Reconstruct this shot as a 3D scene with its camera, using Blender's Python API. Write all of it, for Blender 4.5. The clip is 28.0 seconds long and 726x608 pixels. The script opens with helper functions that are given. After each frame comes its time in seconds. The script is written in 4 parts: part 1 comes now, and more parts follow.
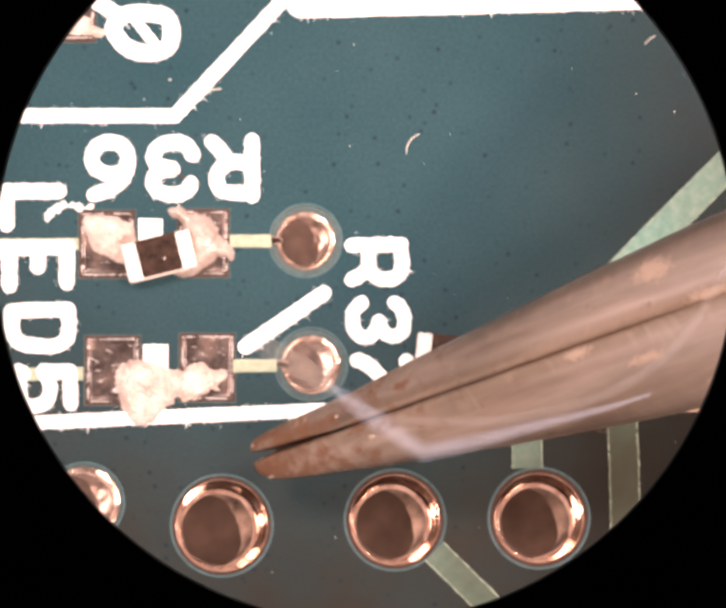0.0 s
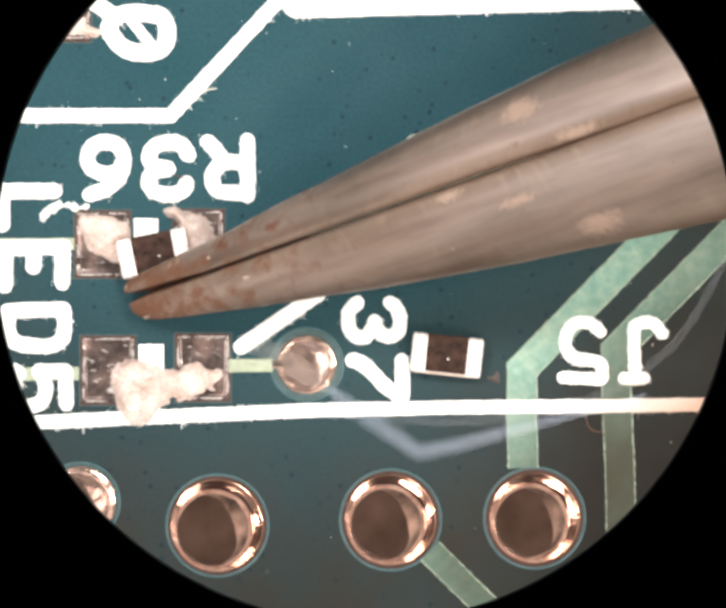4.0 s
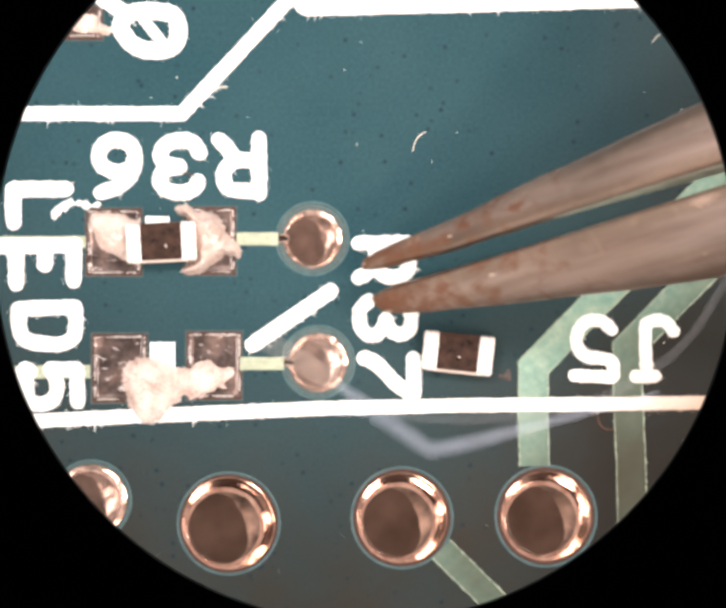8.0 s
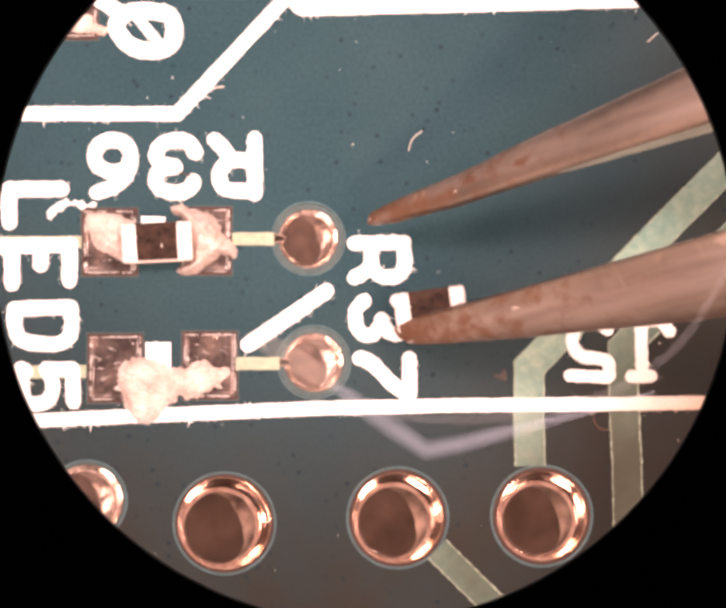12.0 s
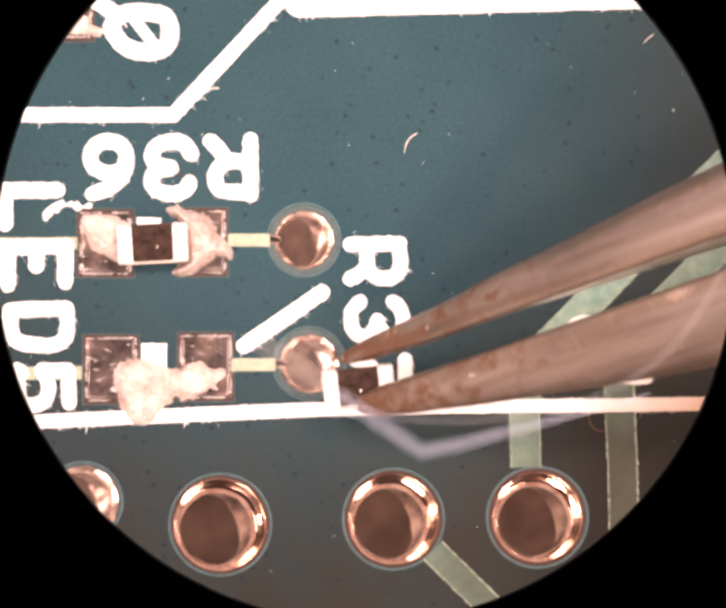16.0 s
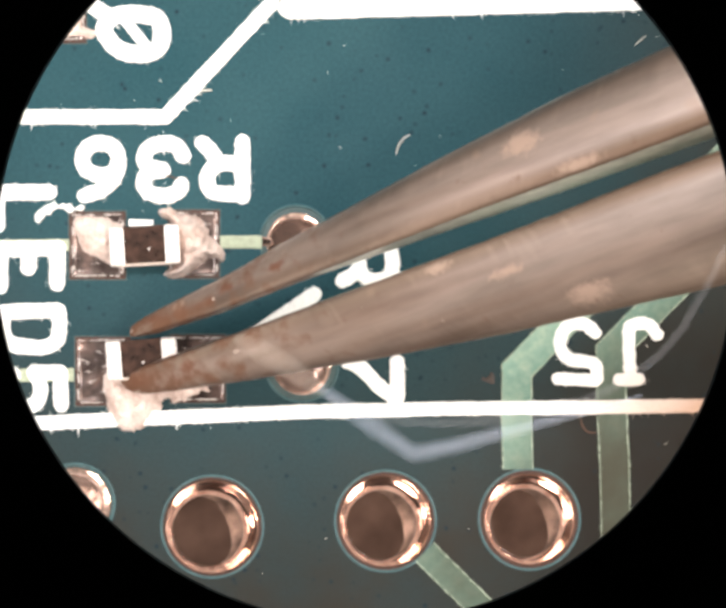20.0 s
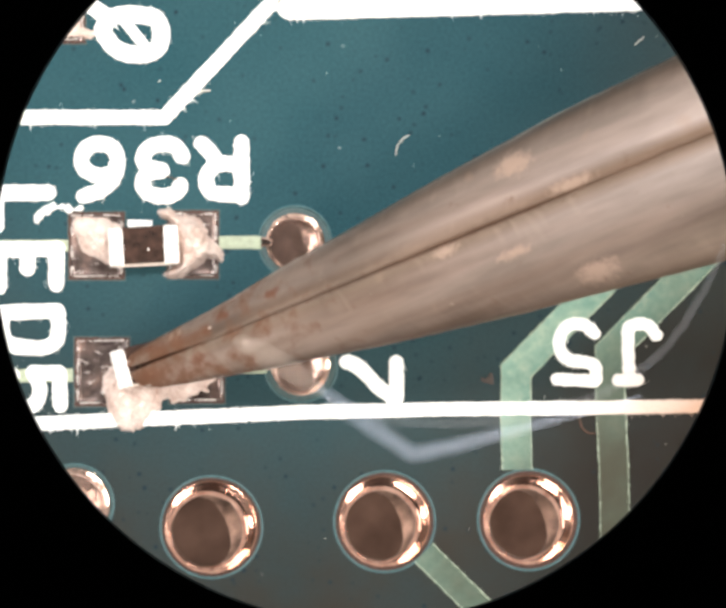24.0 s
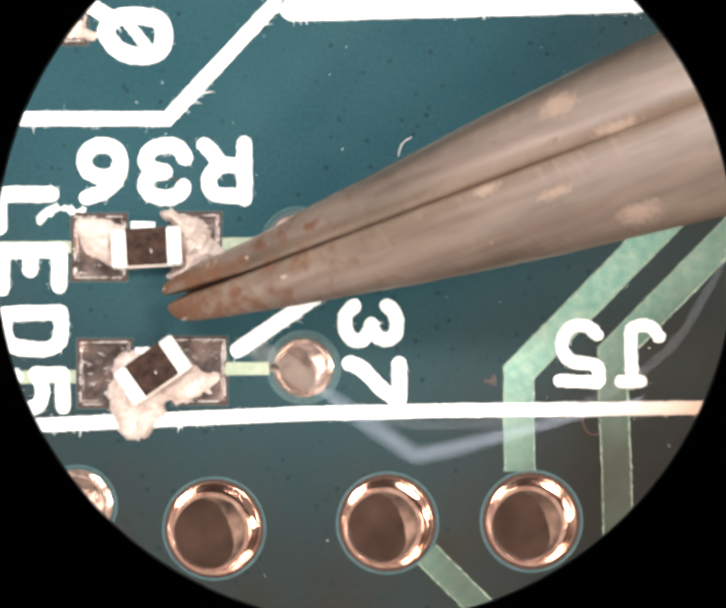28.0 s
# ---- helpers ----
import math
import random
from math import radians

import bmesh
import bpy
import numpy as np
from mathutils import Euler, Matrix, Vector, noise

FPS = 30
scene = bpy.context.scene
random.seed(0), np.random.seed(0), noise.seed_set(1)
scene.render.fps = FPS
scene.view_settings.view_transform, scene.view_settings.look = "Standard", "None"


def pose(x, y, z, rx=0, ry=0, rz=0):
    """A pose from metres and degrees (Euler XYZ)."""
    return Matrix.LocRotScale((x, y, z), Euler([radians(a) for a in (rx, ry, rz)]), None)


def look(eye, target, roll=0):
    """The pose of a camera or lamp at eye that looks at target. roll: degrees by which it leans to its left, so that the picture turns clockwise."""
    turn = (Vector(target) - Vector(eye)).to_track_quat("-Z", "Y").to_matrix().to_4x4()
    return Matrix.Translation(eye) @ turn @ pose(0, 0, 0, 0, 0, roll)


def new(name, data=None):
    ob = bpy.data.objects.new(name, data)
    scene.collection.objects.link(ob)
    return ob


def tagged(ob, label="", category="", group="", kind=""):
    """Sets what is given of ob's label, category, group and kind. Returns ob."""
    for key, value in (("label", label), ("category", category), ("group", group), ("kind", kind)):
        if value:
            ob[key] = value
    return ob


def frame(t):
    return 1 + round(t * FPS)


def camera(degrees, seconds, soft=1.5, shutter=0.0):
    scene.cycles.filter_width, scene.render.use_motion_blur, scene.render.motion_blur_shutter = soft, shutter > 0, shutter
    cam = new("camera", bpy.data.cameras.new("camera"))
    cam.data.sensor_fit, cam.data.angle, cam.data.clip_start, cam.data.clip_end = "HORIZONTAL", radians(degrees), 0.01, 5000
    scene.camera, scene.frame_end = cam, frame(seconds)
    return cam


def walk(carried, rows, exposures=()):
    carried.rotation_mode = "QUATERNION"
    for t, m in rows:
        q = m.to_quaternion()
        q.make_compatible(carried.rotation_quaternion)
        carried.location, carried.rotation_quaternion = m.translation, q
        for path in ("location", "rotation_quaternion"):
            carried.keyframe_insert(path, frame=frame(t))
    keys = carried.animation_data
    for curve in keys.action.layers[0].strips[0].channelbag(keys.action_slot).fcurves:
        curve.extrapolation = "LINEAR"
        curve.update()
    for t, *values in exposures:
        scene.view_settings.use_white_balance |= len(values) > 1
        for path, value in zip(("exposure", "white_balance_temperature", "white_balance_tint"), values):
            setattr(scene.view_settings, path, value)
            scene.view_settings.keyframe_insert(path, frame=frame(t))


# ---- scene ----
# A printed circuit board under a stereo microscope: two 0402 chips are nudged and placed with tweezers.
# Plan unit: 1/150 mm, x to the right and y towards the viewer; P() turns it into metres.
MM = 0.001
U = MM / 150
LIFT = 0.12          # camera height over the board

# ---- camera ----
cam = camera(4.988, 28.0, 4.0, 0.5)
DRIFT = (
        (0, 0.0792, 0.0307), (0.5, 0.0918, 0.0282), (1, 0.0993, 0.023), (1.5, 0.1073, 0.0203), (2, 0.1198, 0.0203), (2.5, 0.1327, 0.0307),
        (3, 0.138, 0.0282), (3.5, 0.1405, 0.0307), (5.5, 0.148, 0.023), (6, 0.148, 0.0307), (6.5, 0.1505, 0.0307), (7, 0.13, 0.0357),
        (7.5, 0.0613, 0.0282), (8, -0.0203, 0), (8.5, -0.0535, -0.0103), (9, -0.0435, -0.0307), (9.5, -0, -0.0103), (10, 0.0307, 0.0077),
        (10.5, 0.0103, 0), (11, -0, 0), (11.5, -0.0103, -0.0078), (12, 0.0407, 0), (12.5, 0.0485, 0), (14.5, 0.0407, -0.0025),
        (15, 0.051, 0), (15.5, 0.0485, 0), (16, 0.102, 0.0177), (16.5, 0.153, 0.0203), (17, 0.2375, 0.0332), (17.5, 0.2373, 0.0383),
        (18, 0.2375, 0.0408), (18.5, 0.24, 0.0508), (19, 0.2322, 0.0483), (19.5, 0.2323, 0.0483), (20, 0.2168, 0.0458), (20.5, 0.2018, 0.0483),
        (21, 0.1992, 0.0483), (21.5, 0.1938, 0.0533), (23.5, 0.2193, 0.0433), (24, 0.2297, 0.0533), (24.5, 0.2297, 0.0587), (25, 0.2218, 0.0663),
        (25.5, 0.2168, 0.0663), (26, 0.2193, 0.0688), (26.5, 0.1965, 0.0738), (27, 0.2018, 0.0713), (27.5, 0.2043, 0.0612), (28, 0.1887, 0.0738),
)
walk(cam, [(t, pose(x * MM, y * MM, LIFT)) for t, x, y in DRIFT],
     exposures=[(0, 0.18, 7700, 33), (0.6, 0.18, 7600, 31), (1.0, 0.1, 7150, 23), (1.9, 0.1, 6750, 14), (3.0, 0.1, 6600, 11), (7.0, 0.06, 6480, 9), (8.0, 0.12, 6850, 17), (9.0, 0.14, 7900, 40), (10.0, 0.13, 8450, 48), (12.5, 0.13, 8350, 46), (15.5, 0.14, 7900, 38), (17.0, 0.24, 8000, 42), (18.0, 0.23, 7150, 23), (21.5, 0.17, 6550, 10), (23.5, 0.15, 6480, 9), (28, 0.16, 6460, 8)])

# ---- world and lamps ----
world = bpy.data.worlds.new("room")
scene.world = world
world.use_nodes = True
bg = world.node_tree.nodes["Background"]
bg.inputs[0].default_value = (0.87, 0.88, 0.86, 1)
bg.inputs[1].default_value = 1.4


def ring_lamp(angle, power, radius, height, size, colour, spread, target):
    lamp = bpy.data.lights.new("ring_led", "AREA")
    lamp.shape, lamp.size, lamp.energy, lamp.color, lamp.spread = "DISK", size, power, colour, radians(spread)
    ob = new("ring_led", lamp)
    a = radians(angle)
    ob.matrix_world = look((radius * math.cos(a), radius * math.sin(a), height), target)


# lensed LED heads round the objective: the one at the upper left is the strongest, the lower right one the warmest
for angle, power, colour, spread, target in (
        (140, 0.00054, (1.0, 0.97, 0.95), 15, (-0.0030, 0.0014, 0)), (52, 0.00043, (1.0, 0.95, 0.92), 12, (0.0040, 0.0044, 0.0035)),
        (14, 0.00044, (1.0, 0.91, 0.84), 11.5, (0.0042, 0.0046, 0.0035)), (188, 0.00020, (1.0, 0.95, 0.92), 14, (-0.0032, 0.0008, 0)),
        (298, 0.00017, (1.0, 0.88, 0.78), 13, (-0.0016, 0.0010, 0)), (322, 0.00036, (1.0, 0.78, 0.60), 11, (0.0042, 0.0048, 0.0035))):
    ring_lamp(angle, power, 0.034, 0.064, 0.019, colour, spread, target)


# ---- materials ----
def material(name, colour=(0.5, 0.5, 0.5), rough=0.5, metal=0.0, spec=0.5):
    m = bpy.data.materials.new(name)
    m.use_nodes = True
    b = m.node_tree.nodes["Principled BSDF"]
    b.inputs["Base Color"].default_value = (*colour, 1)
    b.inputs["Roughness"].default_value = rough
    b.inputs["Metallic"].default_value = metal
    b.inputs["Specular IOR Level"].default_value = spec
    return m, m.node_tree.nodes, m.node_tree.links, b


def coat(b, weight, rough=0.08):
    b.inputs["Coat Weight"].default_value = weight
    b.inputs["Coat Roughness"].default_value = rough


def coords(nodes):
    return nodes.new("ShaderNodeTexCoord").outputs["Object"]


def noise_tex(nodes, links, vec, size_mm, detail=4.0, rough=0.55):
    n = nodes.new("ShaderNodeTexNoise")
    n.inputs["Scale"].default_value = 1.0 / (size_mm * MM)
    n.inputs["Detail"].default_value = detail
    n.inputs["Roughness"].default_value = rough
    links.new(vec, n.inputs["Vector"])
    return n.outputs["Fac"]


def ramp(nodes, links, fac, stops):
    r = nodes.new("ShaderNodeValToRGB")
    els = r.color_ramp.elements
    while len(els) < len(stops):
        els.new(0.5)
    for e, (p, c) in zip(els, stops):
        e.position = p
        e.color = (*c, 1) if len(c) == 3 else c
    links.new(fac, r.inputs[0])
    return r.outputs[0]


def mix(nodes, links, fac, a, b, mode="MIX"):
    n = nodes.new("ShaderNodeMix")
    n.data_type, n.blend_type = "RGBA", mode
    for value, socket in ((fac, n.inputs[0]), (a, n.inputs[6]), (b, n.inputs[7])):
        if isinstance(value, (int, float)):
            socket.default_value = value
        elif isinstance(value, tuple):
            socket.default_value = (*value, 1)
        else:
            links.new(value, socket)
    return n.outputs[2]


def bump(nodes, links, b, height, microns, strength=1.0):
    n = nodes.new("ShaderNodeBump")
    n.inputs["Strength"].default_value = strength
    n.inputs["Distance"].default_value = microns * 1e-6
    links.new(height, n.inputs["Height"])
    links.new(n.outputs[0], b.inputs["Normal"])


def voronoi(nodes, links, vec, size_mm):
    n = nodes.new("ShaderNodeTexVoronoi")
    n.inputs["Scale"].default_value = 1.0 / (size_mm * MM)
    links.new(vec, n.inputs["Vector"])
    return n.outputs["Distance"]


def light_fade(n, l, v, near, far, centre=(-1.5, 4.0)):
    """Painted fade of the light over one end of the board, blotchy, soft-rimmed."""
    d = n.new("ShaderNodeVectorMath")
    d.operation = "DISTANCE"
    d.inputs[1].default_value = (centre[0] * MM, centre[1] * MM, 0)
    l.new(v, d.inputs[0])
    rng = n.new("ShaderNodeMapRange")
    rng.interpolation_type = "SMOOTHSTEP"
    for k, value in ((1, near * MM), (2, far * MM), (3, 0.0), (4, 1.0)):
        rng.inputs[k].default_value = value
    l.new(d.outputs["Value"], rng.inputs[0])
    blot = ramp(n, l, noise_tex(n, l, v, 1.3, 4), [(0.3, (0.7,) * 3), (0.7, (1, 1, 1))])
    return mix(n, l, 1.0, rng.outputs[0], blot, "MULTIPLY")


CORNER = (5.3, -3.0)     # middle of the corner painted darkest, where the light falls off


def mask_material():
    m, n, l, b = material("solder_mask", rough=0.42, spec=0.13)
    v = coords(n)
    big = noise_tex(n, l, v, 2.5, 3)
    fine = noise_tex(n, l, v, 0.05, 5, 0.7)
    col = ramp(n, l, big, [(0.3, (0.006, 0.040, 0.052)), (0.7, (0.014, 0.055, 0.067))])
    col = mix(n, l, 0.35, col, ramp(n, l, fine, [(0.35, (0.004, 0.024, 0.032)), (0.65, (0.022, 0.068, 0.080))]))
    pits = ramp(n, l, voronoi(n, l, v, 0.22), [(0.07, (0, 0, 0)), (0.20, (1, 1, 1))])
    keep = ramp(n, l, noise_tex(n, l, v, 0.4, 2), [(0.44, (1, 1, 1)), (0.54, (0, 0, 0))])
    pits = mix(n, l, keep, pits, (1.0, 1.0, 1.0))
    # light falloff put into the colour: browner to one end, darkest in one corner
    col = mix(n, l, light_fade(n, l, v, 3.0, 8.4), col, (0.022, 0.019, 0.0145))
    col = mix(n, l, light_fade(n, l, v, 3.8, 1.4, CORNER), col, (0.0085, 0.0062, 0.004))
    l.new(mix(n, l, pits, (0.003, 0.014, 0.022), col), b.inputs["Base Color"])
    l.new(ramp(n, l, big, [(0.3, (0.36,) * 3), (0.7, (0.5,) * 3)]), b.inputs["Roughness"])
    bump(n, l, b, mix(n, l, 0.5, fine, pits), 3, 0.25)
    return m


def silk_material():
    m, n, l, b = material("silkscreen_ink", rough=0.7, spec=0.3)
    v = coords(n)
    f = noise_tex(n, l, v, 0.04, 3)
    col = ramp(n, l, f, [(0.3, (0.74, 0.74, 0.70)), (0.6, (0.86, 0.86, 0.83))])
    col = mix(n, l, light_fade(n, l, v, 7.6, 8.9), col, (0.46, 0.30, 0.215))
    l.new(mix(n, l, light_fade(n, l, v, 3.1, 1.4, CORNER), col, (0.36, 0.21, 0.14)), b.inputs["Base Color"])
    bump(n, l, b, f, 5, 0.5)
    return m


def trace_material():
    m, n, l, b = material("masked_copper", rough=0.38, spec=0.4)
    v = coords(n)
    f = noise_tex(n, l, v, 0.16, 5, 0.6)
    g = noise_tex(n, l, v, 0.9, 2)
    col = ramp(n, l, f, [(0.34, (0.11, 0.25, 0.21)), (0.5, (0.19, 0.34, 0.275)), (0.70, (0.36, 0.45, 0.36))])
    col = mix(n, l, 0.4, col, ramp(n, l, g, [(0.3, (0.16, 0.38, 0.33)), (0.7, (0.36, 0.46, 0.36))]))
    col = mix(n, l, light_fade(n, l, v, 5.2, 8.8), col, (0.050, 0.058, 0.037))
    l.new(mix(n, l, light_fade(n, l, v, 3.8, 1.5, CORNER), col, (0.030, 0.028, 0.015)), b.inputs["Base Color"])
    b.inputs["Metallic"].default_value = 0.25
    bump(n, l, b, f, 3, 0.4)
    return m


def copper_material(name="plated_copper", rough=0.13):
    m, n, l, b = material(name, rough=rough, metal=1.0)
    coat(b, 0.4, 0.08)
    v = coords(n)
    f = noise_tex(n, l, v, 0.25, 4)
    l.new(ramp(n, l, f, [(0.3, (0.33, 0.155, 0.105)), (0.7, (0.55, 0.32, 0.24))]), b.inputs["Base Color"])
    bump(n, l, b, noise_tex(n, l, v, 0.16, 4, 0.55), 6, 0.5)
    return m


def bowl_material():
    m, n, l, b = material("hole_floor", rough=0.38, metal=0.9)
    coat(b, 0.35, 0.2)
    v = coords(n)
    f = noise_tex(n, l, v, 0.5, 2)
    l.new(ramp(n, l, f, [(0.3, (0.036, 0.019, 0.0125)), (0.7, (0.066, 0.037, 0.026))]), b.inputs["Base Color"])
    bump(n, l, b, f, 10, 0.3)
    return m


def pad_material():
    m, n, l, b = material("tinned_pad", rough=0.3, metal=0.9)
    coat(b, 0.5, 0.08)
    v = coords(n)
    broad = noise_tex(n, l, v, 0.45, 3)
    f = noise_tex(n, l, v, 0.085, 6, 0.65)
    col = ramp(n, l, broad, [(0.34, (0.045, 0.030, 0.026)), (0.5, (0.105, 0.080, 0.073)), (0.66, (0.22, 0.150, 0.128))])
    col = mix(n, l, 0.55, col, ramp(n, l, f, [(0.3, (0.35, 0.33, 0.33)), (0.6, (1.1, 1.1, 1.1))]), "MULTIPLY")
    # scraped bright in streaks and crumbs
    mp = n.new("ShaderNodeMapping")
    mp.inputs["Rotation"].default_value = (0, 0, radians(55))
    mp.inputs["Scale"].default_value = (0.35, 1.0, 1.0)
    l.new(v, mp.inputs["Vector"])
    bare = ramp(n, l, noise_tex(n, l, mp.outputs[0], 0.075, 5, 0.65), [(0.60, (0, 0, 0)), (0.67, (0.9, 0.9, 0.9))])
    l.new(mix(n, l, bare, col, (0.82, 0.74, 0.70)), b.inputs["Base Color"])
    bump(n, l, b, f, 8, 0.5)
    return m


def paste_material():
    m, n, l, b = material("solder_paste", rough=0.42, metal=0.15)
    coat(b, 0.8, 0.16)
    v = coords(n)
    d = voronoi(n, l, v, 0.030)
    f = noise_tex(n, l, v, 0.22, 3)
    col = ramp(n, l, f, [(0.3, (0.50, 0.34, 0.28)), (0.65, (0.78, 0.64, 0.575))])
    l.new(mix(n, l, 0.3, col, ramp(n, l, d, [(0.1, (0.86, 0.73, 0.66)), (0.7, (0.40, 0.26, 0.21))])), b.inputs["Base Color"])
    inv = n.new("ShaderNodeMath")
    inv.operation = "SUBTRACT"
    inv.inputs[0].default_value = 1.0
    l.new(d, inv.inputs[1])
    bump(n, l, b, inv.outputs[0], 22, 1.0)
    return m


BROWN, PINK = (0.140, 0.052, 0.027), (0.42, 0.285, 0.22)


def steel_material():
    m, n, l, b = material("tweezer_steel", rough=0.40, metal=0.7)
    v = coords(n)

    def stretched(along, size, detail):
        mp = n.new("ShaderNodeMapping")
        mp.inputs["Scale"].default_value = (along, 1.0, 0.6)
        l.new(v, mp.inputs["Vector"])
        return noise_tex(n, l, mp.outputs[0], size, detail)
    streak, band, broad = stretched(0.12, 0.09, 3), stretched(0.04, 0.5, 2), stretched(0.3, 0.8, 3)
    col = ramp(n, l, band, [(0.36, (0.082, 0.050, 0.036)), (0.5, (0.152, 0.104, 0.080)), (0.64, (0.245, 0.195, 0.170))])
    col = mix(n, l, 0.35, col, ramp(n, l, broad, [(0.36, (0.080, 0.050, 0.034)), (0.64, (0.220, 0.158, 0.116))]))
    col = mix(n, l, 0.12, col, ramp(n, l, streak, [(0.3, (0.096, 0.061, 0.046)), (0.7, (0.320, 0.234, 0.184))]))
    # painted sheen: bright inner band between dark ones, stronger towards the handle
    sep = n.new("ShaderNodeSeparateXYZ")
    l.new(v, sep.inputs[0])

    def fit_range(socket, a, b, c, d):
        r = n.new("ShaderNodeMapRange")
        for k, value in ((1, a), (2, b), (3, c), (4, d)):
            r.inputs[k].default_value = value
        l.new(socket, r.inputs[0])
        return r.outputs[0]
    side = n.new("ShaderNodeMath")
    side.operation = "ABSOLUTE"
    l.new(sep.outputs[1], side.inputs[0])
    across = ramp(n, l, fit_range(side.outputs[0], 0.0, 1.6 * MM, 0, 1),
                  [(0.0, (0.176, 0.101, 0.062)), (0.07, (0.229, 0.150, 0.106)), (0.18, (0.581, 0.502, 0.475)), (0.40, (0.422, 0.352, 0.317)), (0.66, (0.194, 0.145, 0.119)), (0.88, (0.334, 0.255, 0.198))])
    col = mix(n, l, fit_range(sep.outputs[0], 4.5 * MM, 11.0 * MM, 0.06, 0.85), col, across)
    col = mix(n, l, 0.8, col, ramp(n, l, stretched(0.16, 0.5, 5), [(0.36, (0.60, 0.55, 0.52)), (0.62, (1.06, 0.96, 0.92))]), "MULTIPLY")
    spots = ramp(n, l, noise_tex(n, l, v, 0.55, 1), [(0.72, (0, 0, 0)), (0.86, (0.4, 0.4, 0.4))])
    col = mix(n, l, spots, col, (0.40, 0.255, 0.175))
    nicks = ramp(n, l, noise_tex(n, l, v, 0.13, 1), [(0.77, (0, 0, 0)), (0.85, (0.6, 0.6, 0.6))])
    col = mix(n, l, nicks, col, (0.40, 0.30, 0.25))
    # single soft spots: place along and across an arm, reach, colour
    for u, w, ru, rw, tint in ((66, 38, 34, 10, BROWN), (250, 42, 22, 12, BROWN), (374, 46, 24, 11, BROWN), (133, 44, 30, 9, BROWN), (1068, 18, 60, 16, PINK), (962, 99, 52, 26, PINK),
                               (162, -33, 24, 15, BROWN), (44, -24, 40, 18, BROWN), (22, -36, 22, 16, BROWN), (1038, -184, 56, 32, PINK), (764, -22, 40, 14, PINK), (900, -80, 44, 13, PINK)):
        d = v
        for op, value in (("SUBTRACT", (u * U / math.cos(radians(27)), w * U, 0)), ("MULTIPLY", (1 / (ru * U), 1 / (rw * U), 0))):
            q = n.new("ShaderNodeVectorMath")
            q.operation = op
            q.inputs[1].default_value = value
            l.new(d, q.inputs[0])
            d = q.outputs[0]
        q = n.new("ShaderNodeVectorMath")
        q.operation = "LENGTH"
        l.new(d, q.inputs[0])
        rag = n.new("ShaderNodeMath")
        l.new(q.outputs["Value"], rag.inputs[0])
        l.new(fit_range(noise_tex(n, l, v, 0.12, 3), 0.3, 0.7, -0.35, 0.35), rag.inputs[1])
        col = mix(n, l, fit_range(rag.outputs[0], 0.35, 1.1, 0.85, 0.0), col, tint)
    # rim light painted along the ridges
    rim_light = ramp(n, l, n.new("ShaderNodeNewGeometry").outputs["Pointiness"], [(0.515, (0, 0, 0)), (0.60, (0.6, 0.6, 0.6))])
    col = mix(n, l, rim_light, col, (0.56, 0.43, 0.34))
    # rust gathers on the last three millimetres before the tip
    add = n.new("ShaderNodeMath")
    l.new(noise_tex(n, l, v, 0.30, 4, 0.55), add.inputs[0])
    l.new(fit_range(sep.outputs[0], 0.0, 5.0 * MM, 0.25, -0.10), add.inputs[1])
    rust = ramp(n, l, add.outputs[0], [(0.56, (0, 0, 0)), (0.80, (0.85, 0.85, 0.85))])
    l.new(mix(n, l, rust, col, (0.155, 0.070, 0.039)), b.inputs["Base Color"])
    l.new(mix(n, l, rust, ramp(n, l, broad, [(0.3, (0.30,) * 3), (0.7, (0.48,) * 3)]), (0.8, 0.8, 0.8)), b.inputs["Roughness"])
    bump(n, l, b, mix(n, l, rust, streak, (0.2, 0.2, 0.2)), 4, 0.2)
    return m


def plain(name, colour, rough=0.5, metal=0.0, size=0.1, vary=0.25, microns=4, spec=0.5):
    m, n, l, b = material(name, colour, rough, metal, spec)
    v = coords(n)
    f = noise_tex(n, l, v, size, 4)
    lo = tuple(c * (1 - vary) for c in colour)
    hi = tuple(min(1, c * (1 + vary)) for c in colour)
    l.new(ramp(n, l, f, [(0.3, lo), (0.7, hi)]), b.inputs["Base Color"])
    bump(n, l, b, f, microns, 0.5)
    return m


def veil_material(name, colour, alpha):
    m, n, l, b = material(name, colour, 0.6)
    b.inputs["Alpha"].default_value = alpha
    return m


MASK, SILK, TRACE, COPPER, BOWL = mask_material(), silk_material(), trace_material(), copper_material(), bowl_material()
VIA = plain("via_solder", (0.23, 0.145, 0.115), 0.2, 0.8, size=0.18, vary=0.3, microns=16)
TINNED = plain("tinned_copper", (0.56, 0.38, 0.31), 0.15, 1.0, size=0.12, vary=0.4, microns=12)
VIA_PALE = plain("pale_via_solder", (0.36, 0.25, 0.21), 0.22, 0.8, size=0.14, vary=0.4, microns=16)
MENISCUS = plain("meniscus_glow", (0.125, 0.074, 0.054), 0.34, 0.9, size=0.3, vary=0.6, microns=14)
PAD, PASTE, STEEL = pad_material(), paste_material(), steel_material()
OPENING = plain("brown_laminate", (0.062, 0.030, 0.022), 0.6, size=0.05, spec=0.2)
PALE = plain("thin_masked_copper", (0.30, 0.335, 0.24), 0.4, 0.1, size=0.08, vary=0.15)
EDGE = plain("shoulder_highlight", (0.28, 0.33, 0.25), 0.4, 0.2, size=0.06, vary=0.4)
LIP = plain("mask_edge", (0.036, 0.088, 0.094), 0.35, size=0.1)
RIDGE = plain("opening_rim", (0.036, 0.070, 0.072), 0.4, size=0.1)
ALUMINA = plain("alumina", (0.50, 0.41, 0.35), 0.5, size=0.06, vary=0.15)
